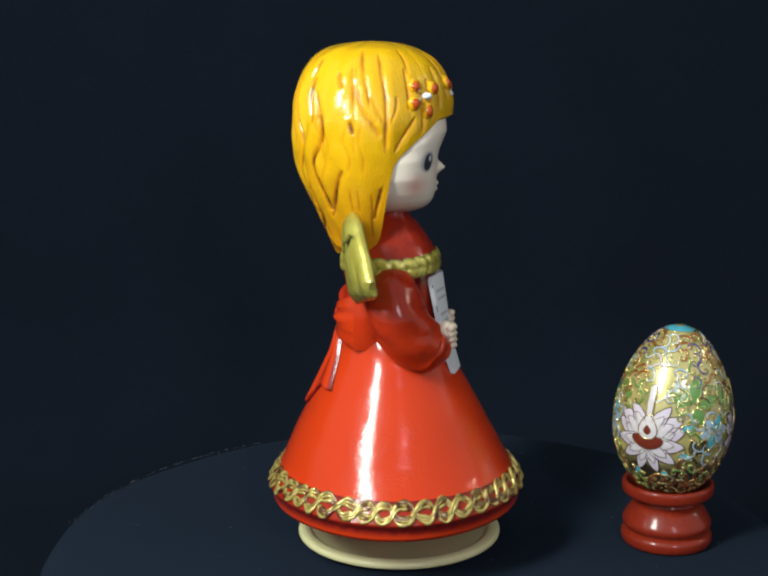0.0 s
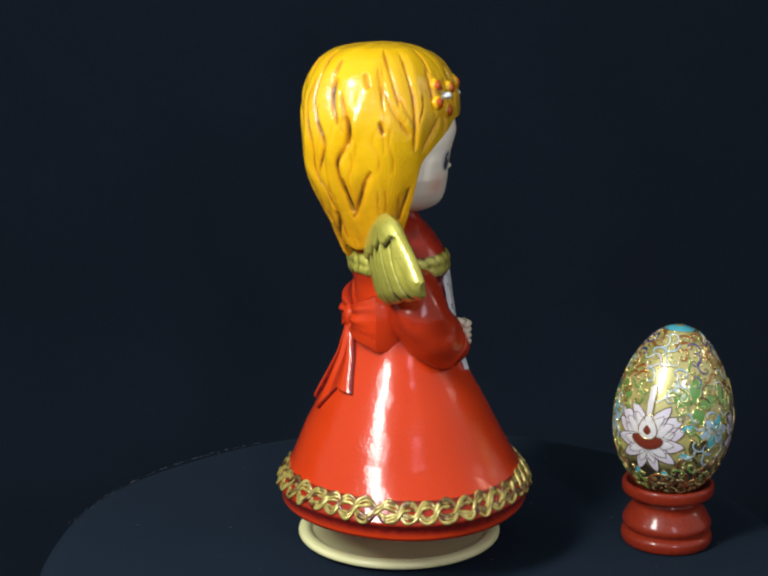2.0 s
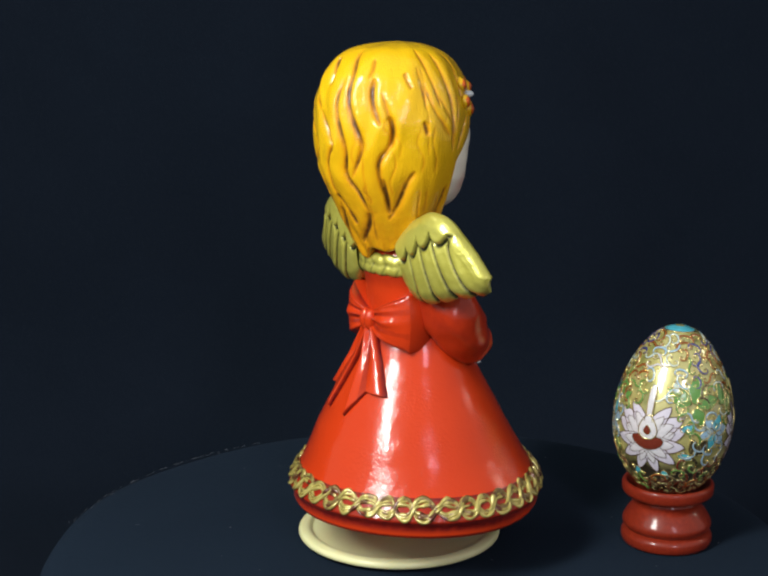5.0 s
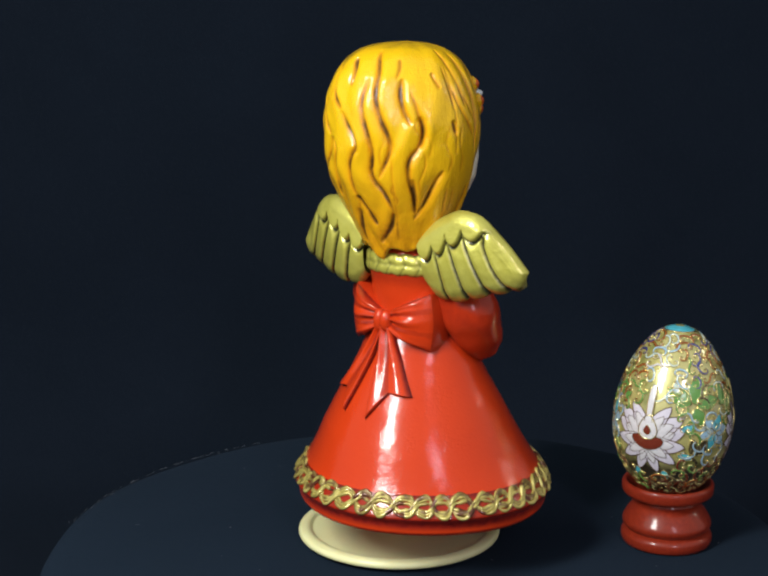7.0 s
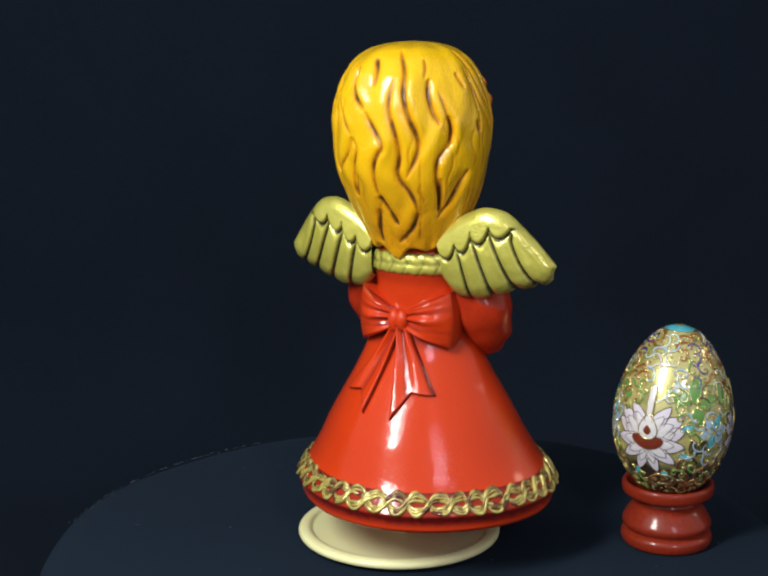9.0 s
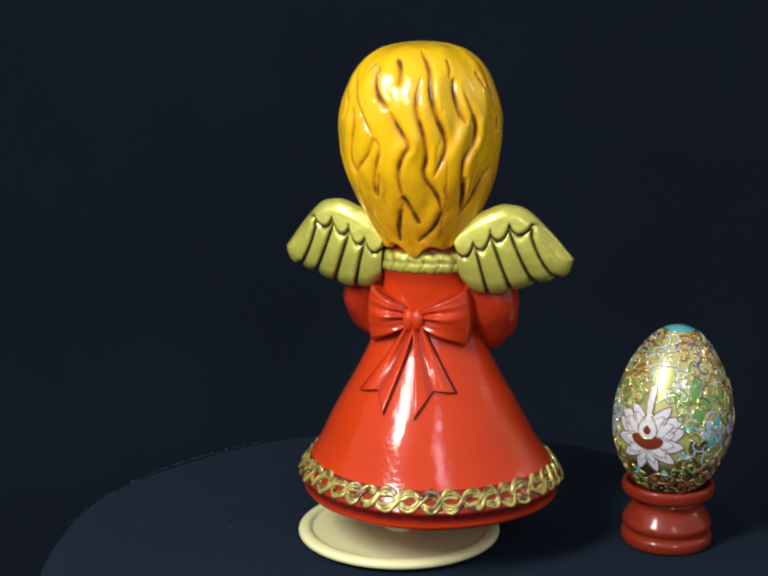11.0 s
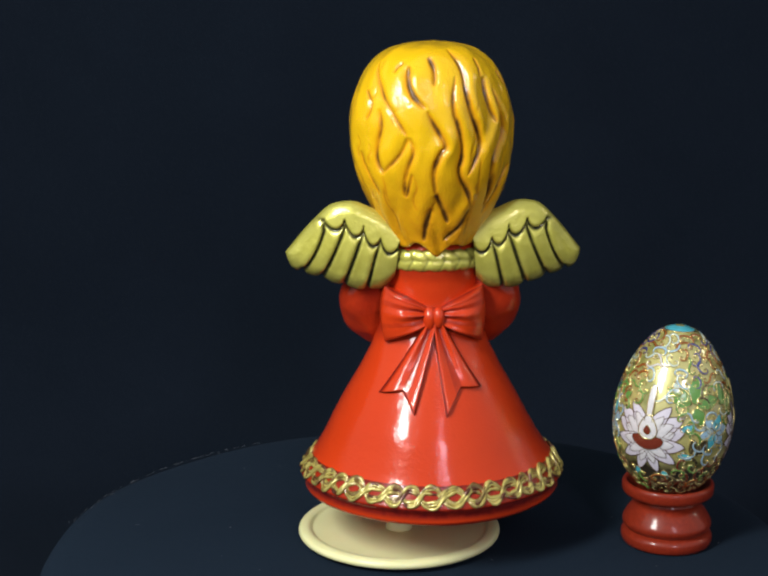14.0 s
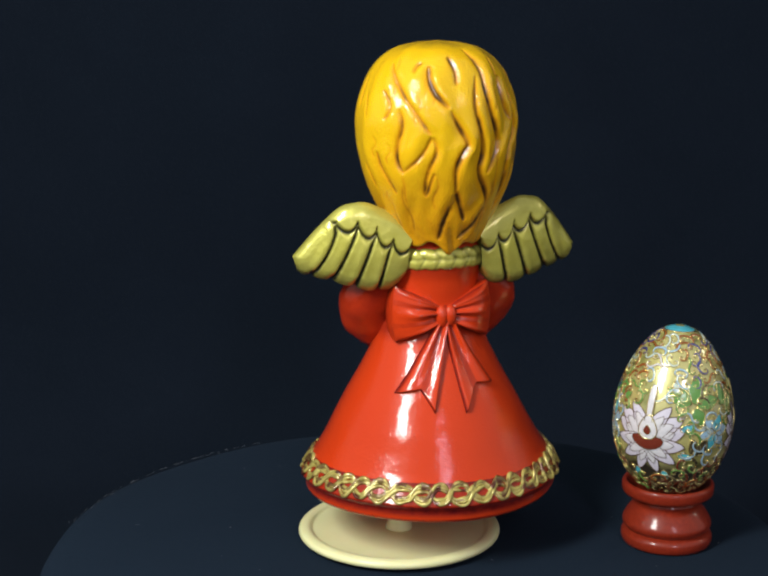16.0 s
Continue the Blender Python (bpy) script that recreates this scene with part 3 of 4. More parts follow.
def add_arm(s, side):
    k = np.array([(12, -0.5, 102), (18.5, -0.8, 96), (21.8, 0.2, 90), (20.5, 4.5, 83.6), (17.0, 9.4, 78.8), (13.6, 12.8, 78.0), (11.2, 14.6, 78.8)], float)
    if side < 0:  # the other arm is held a little wider and further forward
        k += np.array([(0, 0, 0), (0.6, 2, 0), (1.0, 3.2, 0), (1.0, 2.4, 0), (0.5, 1.2, 0), (0, 0, 0), (0, 0, 0)], float)
    rad = np.array([7.0, 9.6, 9.9, 9.6, 8.8, 7.0, 5.2])
    u = np.linspace(0, 6, 48)
    path = np.stack([smooth(u, list(zip(range(7), k[:, i]))) for i in range(3)], -1) * (side, 1, 1)
    r = smooth(u, list(zip(range(7), rad)))
    n = 36
    d = np.gradient(path, axis=0)
    d /= np.linalg.norm(d, axis=1)[:, None]
    ref = np.array([side * 0.8, -0.5, 0.5])
    a = np.cross(d, ref)
    a /= np.linalg.norm(a, axis=1)[:, None]
    b = np.cross(a, d)
    t = np.linspace(0, 2 * np.pi, n, endpoint=False)
    ripple = 1 + 0.035 * np.sin(3 * t[None] + u[:, None] * 1.3) + 0.03 * np.sin(5 * t[None] - u[:, None] * 2.1)
    p = path[:, None] + (r[:, None] * ripple)[..., None] * (np.cos(t)[None, :, None] * a[:, None] + np.sin(t)[None, :, None] * b[:, None])
    lip = path[-1] + (p[-1] - path[-1]) * 0.55
    p = np.concatenate([path[None, :1].repeat(n, 1), p, lip[None], (path[-1] - 3 * d[-1])[None, None].repeat(n, 1)])
    # upper sleeve darker: antiquing plus maroon shading painted into the colour
    wash_shade = np.clip(np.concatenate([[0.5], 0.50 - 0.08 * u, [0.6, 0.8]]), 0.08, 1)[:, None] + 0 * t[None]
    s.grid(p, 0, wash_shade, wrap_v=True, flip=side > 0)
    # the mitten-like fist with its thumb and finger ridges
    c = np.array([side * 9.8, 17.0, 81.6])
    s.ball(c, (4.2, 3.4, 4.6), 4)
    for i in range(4):
        s.tube([c + (-side * 2, 2.3, 3.0 - 2.1 * i), c + (side * 1.5, 3.0, 2.8 - 2.1 * i), c + (side * 4.2, 1.0, 2.4 - 1.9 * i)], 1.2, 4, wash_shade=0.12)


def add_song_sheet(s):
    """An open song book held before the chest: its spine forward, the two covers slanting back, with lines of notes."""
    x = np.linspace(-11, 11, 40)[:, None]
    v = np.linspace(0, 1, 90)[None, :]

    def cover(x, v, back):
        y = 16.4 + 4.8 * v + 5.0 * np.clip(v - 0.7, 0, 1) - 4.2 * np.abs(x / 11) ** 1.2 * (1 - 0.45 * v) - back
        return np.stack([x + 0 * v, y + 0 * x, 101.5 - 33.5 * v + 0 * x], -1)

    lines = sum(np.exp(-((v - c) / 0.012) ** 2) for c in (0.16, 0.24, 0.40, 0.48, 0.64)) * (np.abs(np.abs(x) - 5.5) < 3.6)
    s.grid(cover(x, v, 0.0), 5, wash_shade=np.clip(0.55 * lines, 0, 1), flip=False)
    s.grid(cover(x, v, 1.5), 5, wash_shade=0.0, flip=True)
    ends = [cover(x, v, q) for q in (0.0, -0.05, 0.75, 1.5)]
    for edge in (lambda g: g[0], lambda g: g[-1], lambda g: g[:, 0], lambda g: g[:, -1]):
        s.grid(np.stack([edge(g) for g in ends], 1), 5, wash_shade=0.1)


HEAD_F = [(122, 4), (123.5, 9.0), (125, 11.6), (127, 13.0), (130, 13.8), (134, 14.2), (138, 14.4), (144, 15.4), (150, 17.6), (155, 17.2), (160, 14.5), (166, 10)]
HEAD_L = [(122, 4), (123.5, 10), (125, 13.5), (127, 16.5), (130, 19.5), (135, 22.6), (141, 23.6), (147, 22.9), (151, 20.8), (155, 18.5), (160, 16), (166, 10)]


def add_head(s):
    t = np.linspace(0, 2 * np.pi, 120, endpoint=False)[:, None]
    z = np.linspace(122, 166, 90)[None, :]
    L, F = smooth(z, HEAD_L), smooth(z, HEAD_F) + 5.0
    sq = (np.abs(np.cos(t)) ** 2.25 + np.abs(np.sin(t)) ** 2.25) ** (-1 / 2.25)
    x = L * np.cos(t) * sq - 0.6
    y = np.where(np.sin(t) > 0, F * np.sin(t) * sq, 14 * np.sin(t) * np.minimum(L / 20, 1)) - 5.0
    fr = np.clip(np.sin(t), 0, 1)

    def dome(x0, z0, rx, rz, h):
        return h * np.exp(-((x + 0.6 - x0) / rx) ** 2 - ((z - z0) / rz) ** 2)

    y = y + fr * (dome(0, 137.4, 1.9, 1.7, 2.7) + dome(0, 132.0, 2.4, 0.7, 0.9) + dome(0, 130.0, 2.0, 0.8, 0.8) - dome(0, 142, 6, 3, 0.5))
    s.grid(np.stack([x, y, z + 0 * x], -1), 6, 0.0, wrap_u=True)
    for zz, up in ((122, 1), (166, 0)):
        ring = np.stack([x, y, z + 0 * x], -1)[:, 0 if up else -1]
        s.grid(np.stack([ring, np.repeat(ring.mean(0)[None], len(ring), 0)], 1), 6, 0.1, wrap_u=True, flip=bool(up))
    s.tube([(0, -4, 128), (0, -3.5, 122), (0, -3, 117)], [6.8, 6.2, 7], 4, sides=24)


HAIR_Z = [179.2, 178.9, 177.3, 173.8, 168.8, 160.6, 153.7, 143.7, 136, 130, 125, 119, 114, 107, 100]
HAIR_L = [0, 7.0, 14.0, 19.4, 23.4, 26.8, 28.3, 27.8, 26.3, 24.3, 22.0, 18.8, 16.2, 13.5, 11]
HAIR_B = [0, 8.6, 16.6, 21.8, 25.2, 27.8, 28.1, 27.6, 26.4, 23.8, 21.4, 18.8, 16.2, 13.6, 12]
HAIR_F = [0, 6.0, 12.4, 18.8, 22.8, 25.4, 25.0, 24.0, 24.0, 23.0, 21.0, 18.0, 15.0, 12.0, 10]
HAIR_EDGE = [(0, 155.5), (30, 154.5), (45, 150.8), (59, 147.4), (69, 144.0), (77, 140.5), (80.5, 132), (82.5, 122), (85.5, 115.5), (93, 113.0), (125, 112.0), (150, 113), (165, 111.6), (180, 109.3)]
HAIR_Y = -5.9  # middle of the hair, front to back


def cheek_taper(deg):
    """How far the hair draws in between brow and ear."""
    a = np.abs(deg)
    return np.clip((108 - a) / 46, 0, 1) * np.clip(a / 42, 0, 1) * np.where(np.asarray(deg) < 0, 0.5, 1.0)


# carved partings between the locks: depth in mm, then places (degrees round from the back, height) from top to end
BACK_LOCKS = [
    (0.9, [(-8, 174.4), (-4, 171.9), (-2.5, 168.9), (-3.2, 165.4)]),
    (1.1, [(-23.5, 171.8), (-23.8, 168.8), (-22, 165.7), (-17.7, 162.2), (-8.3, 158)]),
    (0.9, [(-8.3, 158), (-2.4, 152.4), (5.7, 146.5), (1.1, 144.3), (-4.4, 138.2), (-2.6, 130.2)]),
    (1.0, [(12.4, 177.1), (20, 171), (18.8, 164), (22.4, 156.5), (29.8, 149.1), (30.4, 145.3), (20.8, 136.1)]),
    (0.9, [(13, 168.8), (8.2, 159.7), (14.7, 150.4), (17.4, 143.5), (13.4, 137), (25, 130.5), (29.5, 124.7)]),
    (0.5, [(35.1, 174), (36.2, 170.9), (33.9, 167.9)]),
]
LEFT_LOCKS = [
    (0.65, [(-58, 172.5), (-50.8, 167.6), (-42.7, 163.1), (-29.4, 155.6), (-20.8, 149.4)]),
    (0.5, [(-20.8, 149.4), (-22.8, 146.2), (-30, 141.6), (-41.2, 137.3)]),
    (0.6, [(-20, 149.1), (-16, 144.8), (-23.6, 137.8), (-27.9, 129.4)]),
    (0.55, [(-29.4, 172.8), (-34.2, 171.6), (-35.4, 169.4)]),
    (0.6, [(-59, 164), (-51.8, 160.7), (-50.3, 157.6), (-54.9, 154)]),
    (0.75, [(-43.5, 158.2), (-40.5, 152.5), (-45.6, 146), (-45.7, 140), (-41, 136.6)]),
    (0.5, [(-18.9, 137.3), (-22.6, 133.2), (-26.9, 129)]),
    (0.5, [(-62.4, 144), (-61, 138), (-49.7, 129.6)]),
    (0.4, [(-77.8, 163.4), (-71.4, 154.7)]),
    (0.4, [(-76.6, 139.9), (-69.8, 131.4)]),
]
RIGHT_LOCKS = [
    (0.95, [(37.6, 168.4), (36.2, 163.3), (39, 158), (44.2, 153.5)]),
    (0.75, [(43.6, 164.5), (47.7, 159.2), (52.5, 152.5), (50.5, 147), (41.8, 142.6), (42, 136), (46, 130), (47.5, 124)]),
    (0.80, [(50.2, 156.5), (52.8, 152.2), (50.6, 146.2)]),
    (0.85, [(44.5, 136.5), (45.8, 130.7), (47.2, 124.6)]),
    (0.65, [(67.1, 139.1), (61.4, 135.4), (53.8, 127.3), (45.5, 122.6)]),
    (0.8, [(-2.9, 130.5), (1.2, 127.1), (9.8, 120.1)]),
    (0.75, [(-5.8, 125.8), (-12, 120), (-16.7, 113.5)]),
    (0.7, [(29.1, 125.1), (24, 119), (5.5, 113.7)]),
]
CHEEK_LOCKS = [
    (0.7, [(60.5, 169.9), (62.5, 167.2), (65.5, 165)]),
    (0.75, [(72.6, 155.2), (75.4, 150.2)]),
    (0.45, [(75, 177), (82, 168), (86.8, 158.7)]),
    (0.35, [(70.8, 171.8), (73, 165), (76, 157.6)]),
    (0.6, [(93.5, 175.9), (96, 168), (98.5, 160), (97, 150), (97.9, 144.9)]),
    (0.45, [(75, 166.4), (79, 160), (87, 154.2), (94.3, 149.5)]),
    (0.35, [(86.4, 162.5), (91.3, 158.4), (96.8, 153.8)]),
    (0.45, [(122.5, 155.7), (111, 150), (104.1, 144.8)]),
    (0.5, [(95, 133.4), (92.3, 129), (88.3, 122)]),
    (0.35, [(106.2, 162.6), (106.2, 158.8), (101.1, 154.3)]),
    (0.35, [(121.9, 177.1), (121.8, 172.5), (121, 169.2)]),
]


def carve(dep, knots, d, z, rad, depth, wash_shade):
    """Cut one tapering parting into the hair, with a wide vale about it and a swollen lock along one side."""
    k = np.array(knots, float)
    for _ in range(2 if len(k) > 2 else 0):  # round the corners
        mid = np.empty((2 * len(k) - 2, 2))
        mid[0::2], mid[1::2] = 0.75 * k[:-1] + 0.25 * k[1:], 0.25 * k[:-1] + 0.75 * k[1:]
        k = np.concatenate([k[:1], mid, k[-1:]])
    rows = np.nonzero((np.abs(d[:, 0] - k[:, 0].mean()) < np.ptp(k[:, 0]) / 2 + 22))[0]
    zz, r = z[rows], np.maximum(rad[rows], 6)
    px = np.radians(d[rows]) * r
    best = np.full(zz.shape, 1e9)
    along, sign = np.zeros(zz.shape), np.ones(zz.shape)
    n = len(k) - 1
    for i in range(n):
        ax, bx = np.radians(k[i, 0]) * r, np.radians(k[i + 1, 0]) * r
        dx, dz = bx - ax, k[i + 1, 1] - k[i, 1]
        q = np.clip(((px - ax) * dx + (zz - k[i, 1]) * dz) / (dx * dx + dz * dz + 1e-9), 0, 1)
        ex, ez = px - ax - q * dx, zz - k[i, 1] - q * dz
        e = np.hypot(ex, ez)
        near = e < best
        best = np.where(near, e, best)
        along = np.where(near, (i + q) / n, along)
        sign = np.where(near, np.sign(ex), sign)
    taper = np.clip(np.minimum(along, 1 - along) * 3.4, 0, 1)
    taper = np.sin(0.5 * np.pi * taper)
    wide = 0.36 + 0.46 * dep * taper
    broad = min(1.0, np.hypot(np.diff(k[:, 0]) * 0.45, np.diff(k[:, 1])).sum() / 17) ** 1.5  # short cuts leave the locks beside them alone
    soft = broad * np.sin(np.pi * along)
    g = np.exp(-(best / wide) ** 2) * taper
    depth[rows] -= dep * (1.05 * g + 0.60 * soft * np.exp(-(best / 2.2) ** 2)) - 0.45 * dep * soft * np.exp(-((best * sign - 2.2) / 1.3) ** 2)
    wash_shade[rows] = np.maximum(wash_shade[rows], np.clip(g ** 0.8 * (0.18 + 0.90 * dep) * (0.8 + 0.2 * np.sin(zz / 1.7)), 0, 1))
    # orange shading between the locks, put into the colour beside each cut
    wash_shade[rows] = np.maximum(wash_shade[rows], 0.28 * dep * soft * np.exp(-(best / 1.8) ** 2))


def add_hair(s, rng):
    nt, ns = 540, 230
    deg = np.linspace(-180, 180, nt, endpoint=False)[:, None]
    arc = np.concatenate([[0], np.cumsum(np.hypot(np.diff(HAIR_Z), np.diff(HAIR_L)))])
    f = np.linspace(0, arc[-1], 700)
    ker = np.hanning(71) / np.hanning(71).sum()

    def curve(vals):
        v = np.interp(f, arc, vals)
        return np.convolve(np.pad(v, 35, mode="reflect", reflect_type="odd"), ker, "valid")

    zf, lf, bf, ff = curve(HAIR_Z), curve(HAIR_L), curve(HAIR_B), curve(HAIR_F)
    lf, bf, ff = [np.clip(v, 0, None) for v in (lf, bf, ff)]
    lf[0] = bf[0] = ff[0] = 0
    zf = np.minimum.accumulate(zf)
    edge = smooth(np.abs(deg), HAIR_EDGE) + 0.9 * np.sin(np.radians(deg) * 9 + 1) * (np.abs(deg) > 95)
    fend = np.interp(-edge, -zf, f)
    fp = fend * np.linspace(0, 1, ns)[None, :]
    z, L, B, F = [np.interp(fp, f, v) for v in (zf, lf, bf, ff)]
    th = np.radians(deg)                      # 0 is the front
    ax = np.where(np.cos(th) > 0, F, B)
    rad = 1 / np.sqrt((np.sin(th) / np.maximum(L, 1e-3)) ** 2 + (np.cos(th) / np.maximum(ax, 1e-3)) ** 2)
    rad = rad * (1 - (0.115 + 0.03 * np.clip((148 - z) / 8, 0, 1)) * cheek_taper(deg))
    # long waving locks parted by carved grooves of uneven length; the sides lie smoother
    back = np.clip((np.abs(deg) - 95) / 40, 0, 1)
    bend = np.clip((172 - z) / 30, 0, 1) * (0.35 + 0.65 * back)
    phase = 1.0 * np.sin(th * 2 + 1) + 0.6 * np.sin(th * 5 + 0.5)
    tilt = th - bend * (0.080 * np.sin(z / 3.7 + phase) + 0.06 * np.sin(z / 7.0 + 1.6 * phase + 1)) - 0.10 * back * np.clip((z - 160) / 15, 0, 1) * np.sin(th * 2)
    depth = np.zeros_like(rad)
    wash_shade = np.zeros_like(rad)
    turned_from_back = (180 - deg + 180) % 360 - 180
    for dep, knots in BACK_LOCKS + LEFT_LOCKS + RIGHT_LOCKS + CHEEK_LOCKS:
        carve(dep, knots, turned_from_back, z, rad, depth, wash_shade)
    # finer, shorter cuts in the fringe and far side
    d0 = -92.0
    while d0 < 66:
        top = rng.uniform(166, 177)
        length = rng.uniform(10, 20)
        drift = -0.25 * d0 / 20
        d = 180 - d0 if d0 > 0 else -180 - d0
        carve(rng.uniform(0.25, 0.5), [(d, top), (d + drift, top - length / 2), (d + 2 * drift, top - length)], turned_from_back, z, rad, depth, wash_shade)
        d0 += rng.uniform(9, 15)
    # faint strands within the locks
    for _ in range(34):
        d, top, run = rng.uniform(-100, 95), rng.uniform(128, 174), rng.uniform(7, 16)
        sway = 4.5 * math.sin(top / 4.0 + d / 17)
        carve(rng.uniform(0.10, 0.20), [(d, top), (d + sway, top - 0.35 * run), (d - 0.5 * sway, top - 0.7 * run), (d, top - run)], turned_from_back, z, rad, depth, wash_shade)
    lump = np.sin(tilt * 19 + 0.6 + 0.8 * np.sin(z / 9)) * np.clip((178 - z) / 14, 0, 1)
    depth += (0.22 * lump + 0.30 * np.sin(tilt * 9 + z / 8)) * (0.35 + 0.65 * back) + 0.45
    depth = np.clip(depth, -2.2, 1.1)
    rad = np.maximum(rad + depth * np.clip(rad / 14, 0, 1), 0)
    x, y = np.sin(th) * rad - 0.9 * np.clip((z - 112) / 30, 0, 1), np.cos(th) * rad + HAIR_Y
    zz = z + 0.35 * depth * np.clip((z - 165) / 10, 0, 1)
    # lower hair tinted darker: pooled antiquing, with its shade put into the colour
    low = np.clip((146 - z) / 85, 0, 0.36)
    p = np.stack([x, y, zz], -1)
    # the locks' lower ends turn inward
    rows = []
    for q, dz in ((0.965, -0.7), (0.90, -0.9), (0.78, 0.2), (0.6, 2.5)):
        rows.append(np.stack([x[:, -1] * q, (y[:, -1] - HAIR_Y) * q + HAIR_Y, zz[:, -1] + dz], -1))
    p = np.concatenate([p, np.stack(rows, 1)], 1)
    wash_shade = np.concatenate([np.clip(wash_shade + low, 0, 1), np.full((nt, 4), 0.35)], 1)
    s.grid(p, 7, wash_shade, wrap_u=True, flip=False)


def head_place(az, z, lift):
    """A place on the hair's front, az degrees from the face's middle to the figure's right."""
    k = np.interp(-z, -np.array(HAIR_Z), np.arange(len(HAIR_Z)))
    L, F = [np.interp(k, np.arange(len(HAIR_Z)), v) for v in (HAIR_L, HAIR_F)]
    a = math.radians(az)
    r = 1 / math.sqrt((math.sin(a) / L) ** 2 + (math.cos(a) / F) ** 2) * (1 - 0.115 * float(cheek_taper(az))) + lift
    return np.array([math.sin(a) * r, math.cos(a) * r + HAIR_Y, z])


def add_flowers(s):
    """Red-petalled flowers with white hearts in the hair above the brow."""
    for az0 in (43, 2, -38):
        c = head_place(az0, 162.2, 0.1 if az0 != 2 else -1.1)
        s.ball(c, (1.9, 1.9, 1.2), 5)
        out = (math.sin(math.radians(az0)), math.cos(math.radians(az0)), 0.1)
        for a, mid in ((145, 5.6), (28, 4.6), (200, 6.2), (270, 4.8)) if az0 != 2 else ((125, 4.2), (40, 4.2)):
            a = math.radians(a)
            for mat, reach, lift, rad in ((7, 2.5, -0.35, (1.0, 1.6, 1.0)), (1, 1.8, 0.40, (0.6, 1.2, 0.8))):
                near, far = [head_place(az0 - q * 2.35 * math.cos(a), 162.2 + q * math.sin(a), lift) for q in (mid - reach, mid + reach)]
                s.tube([near, near * 0.45 + far * 0.55, far], rad, mat, sides=12, wash_shade=0.05, squash=1.6, side=out)


def add_wing(s, side):
    nu, nv = 110, 84
    u = np.linspace(0, 1, nu)[:, None]
    w = np.linspace(0, 1, nv)[None, :]
    tx = smooth(u, [(0, 12), (0.25, 21.5), (0.45, 29), (0.63, 35.9), (0.82, 43.8), (1, 51.4)], 101)
    tz = smooth(u, [(0, 118), (0.2, 123.0), (0.42, 126.6), (0.63, 125.5), (0.82, 117.4), (1, 107.8)], 101)
    bx = smooth(u, [(0, 14), (0.1, 17.5), (0.3, 24), (0.5, 31.3), (0.7, 38.5), (0.9, 46.6), (1, 49.8)], 81)
    bz = smooth(u, [(0, 99.8), (0.1, 96.8), (0.3, 95.8), (0.5, 97.4), (0.7, 99.8), (0.9, 101.8), (1, 103.0)], 81)
    lines = [(0.17, 0.28), (0.33, 0.50), (0.50, 0.71), (0.68, 0.88)]
    cusp = [a for a, b in lines]
    # scalloped edge of the covert feathers
    ws = 0.47 - 0.36 * u
    knots = [0.0] + cusp + [1.0]
    lobe = np.zeros_like(u)
    for a, b in zip(knots[:-1], knots[1:]):
        m = (u >= a) & (u <= b)
        lobe[m] = np.sin(np.pi * (u[m] - a) / (b - a)) ** 0.55
    ws = ws - 0.09 + 0.17 * lobe
    ws = np.where(u > 0.68, 0.16 - (u - 0.68) * 2.2, ws)  # the outermost flight feather has no covert
    span = np.abs(bz - tz)
    upper = np.clip((ws - w) * span / 1.2, -1, 1)
    relief = 0.55 * upper
    groove = np.exp(-((w - ws) * span / 0.75) ** 2)
    lower = np.clip((w - ws) * 10, 0, 1)
    last = np.full_like(u + w, 0.0)
    notch = np.zeros_like(u + w)
    for a, b in lines:
        c = a + (b - a) * np.clip((w - 0.3) / 0.7, 0, 1) ** 1.15
        e = (u - c) * 40
        g = np.exp(-(e / 0.62) ** 2) * lower
        groove = np.maximum(groove, g)
        last += 0.45 * np.exp(-((e - 2.2) / 2.0) ** 2) * lower
        notch += 0.9 * np.exp(-(e / 0.9) ** 2)
    groove = groove * np.clip(np.minimum((1 - u) * 9, w * span / 4.5), 0, 1)
    relief = relief + last - 1.25 * groove
    ends = 1 - np.clip((w - 0.86) / 0.14, 0, 1) ** 2 * 0.5
    rounds = np.zeros_like(u)
    stops = [0.0] + [b for a, b in lines] + [1.0]
    for a, b in zip(stops[:-1], stops[1:]):
        m = (u >= a) & (u <= b)
        rounds[m] = np.sin(np.pi * (u[m] - a) / (b - a)) ** 0.8
    X = tx + (bx - tx) * w
    Z = tz + (bz - tz) * w + (0.7 * notch - 0.9 * rounds) * np.clip((w - 0.75) / 0.25, 0, 1)
    edge = np.minimum(np.minimum(w * span / 5.0, (1 - w) * span / 3.2), (1 - u) * 40 / 3.5)
    dome = np.sqrt(np.clip(1 - (1 - np.clip(edge, 0, 1)) ** 2, 0, 1))
    mid = -12.2 + (X - 13) * 0.10 + 0.0065 * np.clip(X - 30, 0, 40) ** 2 - 0.028 * side * (X - 13) + 1.2 * (w - 0.4) - 1.5 * np.sin(np.pi * np.clip(w, 0, 1)) * (1 - 0.4 * u) - 1.4 * np.sin(np.pi * np.clip(u * 1.15, 0, 1))
    back = mid - 2.7 * dome * ends - relief * np.clip(edge * 1.4, 0, 1)
    front = mid + 3.0 * dome
    # darker in the grooves, towards the feather ends and along the rim
    wash_shade = np.clip(groove * 1.15 + 0.38 * lower * np.clip((w - 0.5) / 0.5, 0, 1) + 0.25 * (1 - np.clip(edge * 0.8, 0, 1)), 0, 1)
    s.grid(np.stack([X * side, back, Z], -1), 2, wash_shade, flip=side > 0)
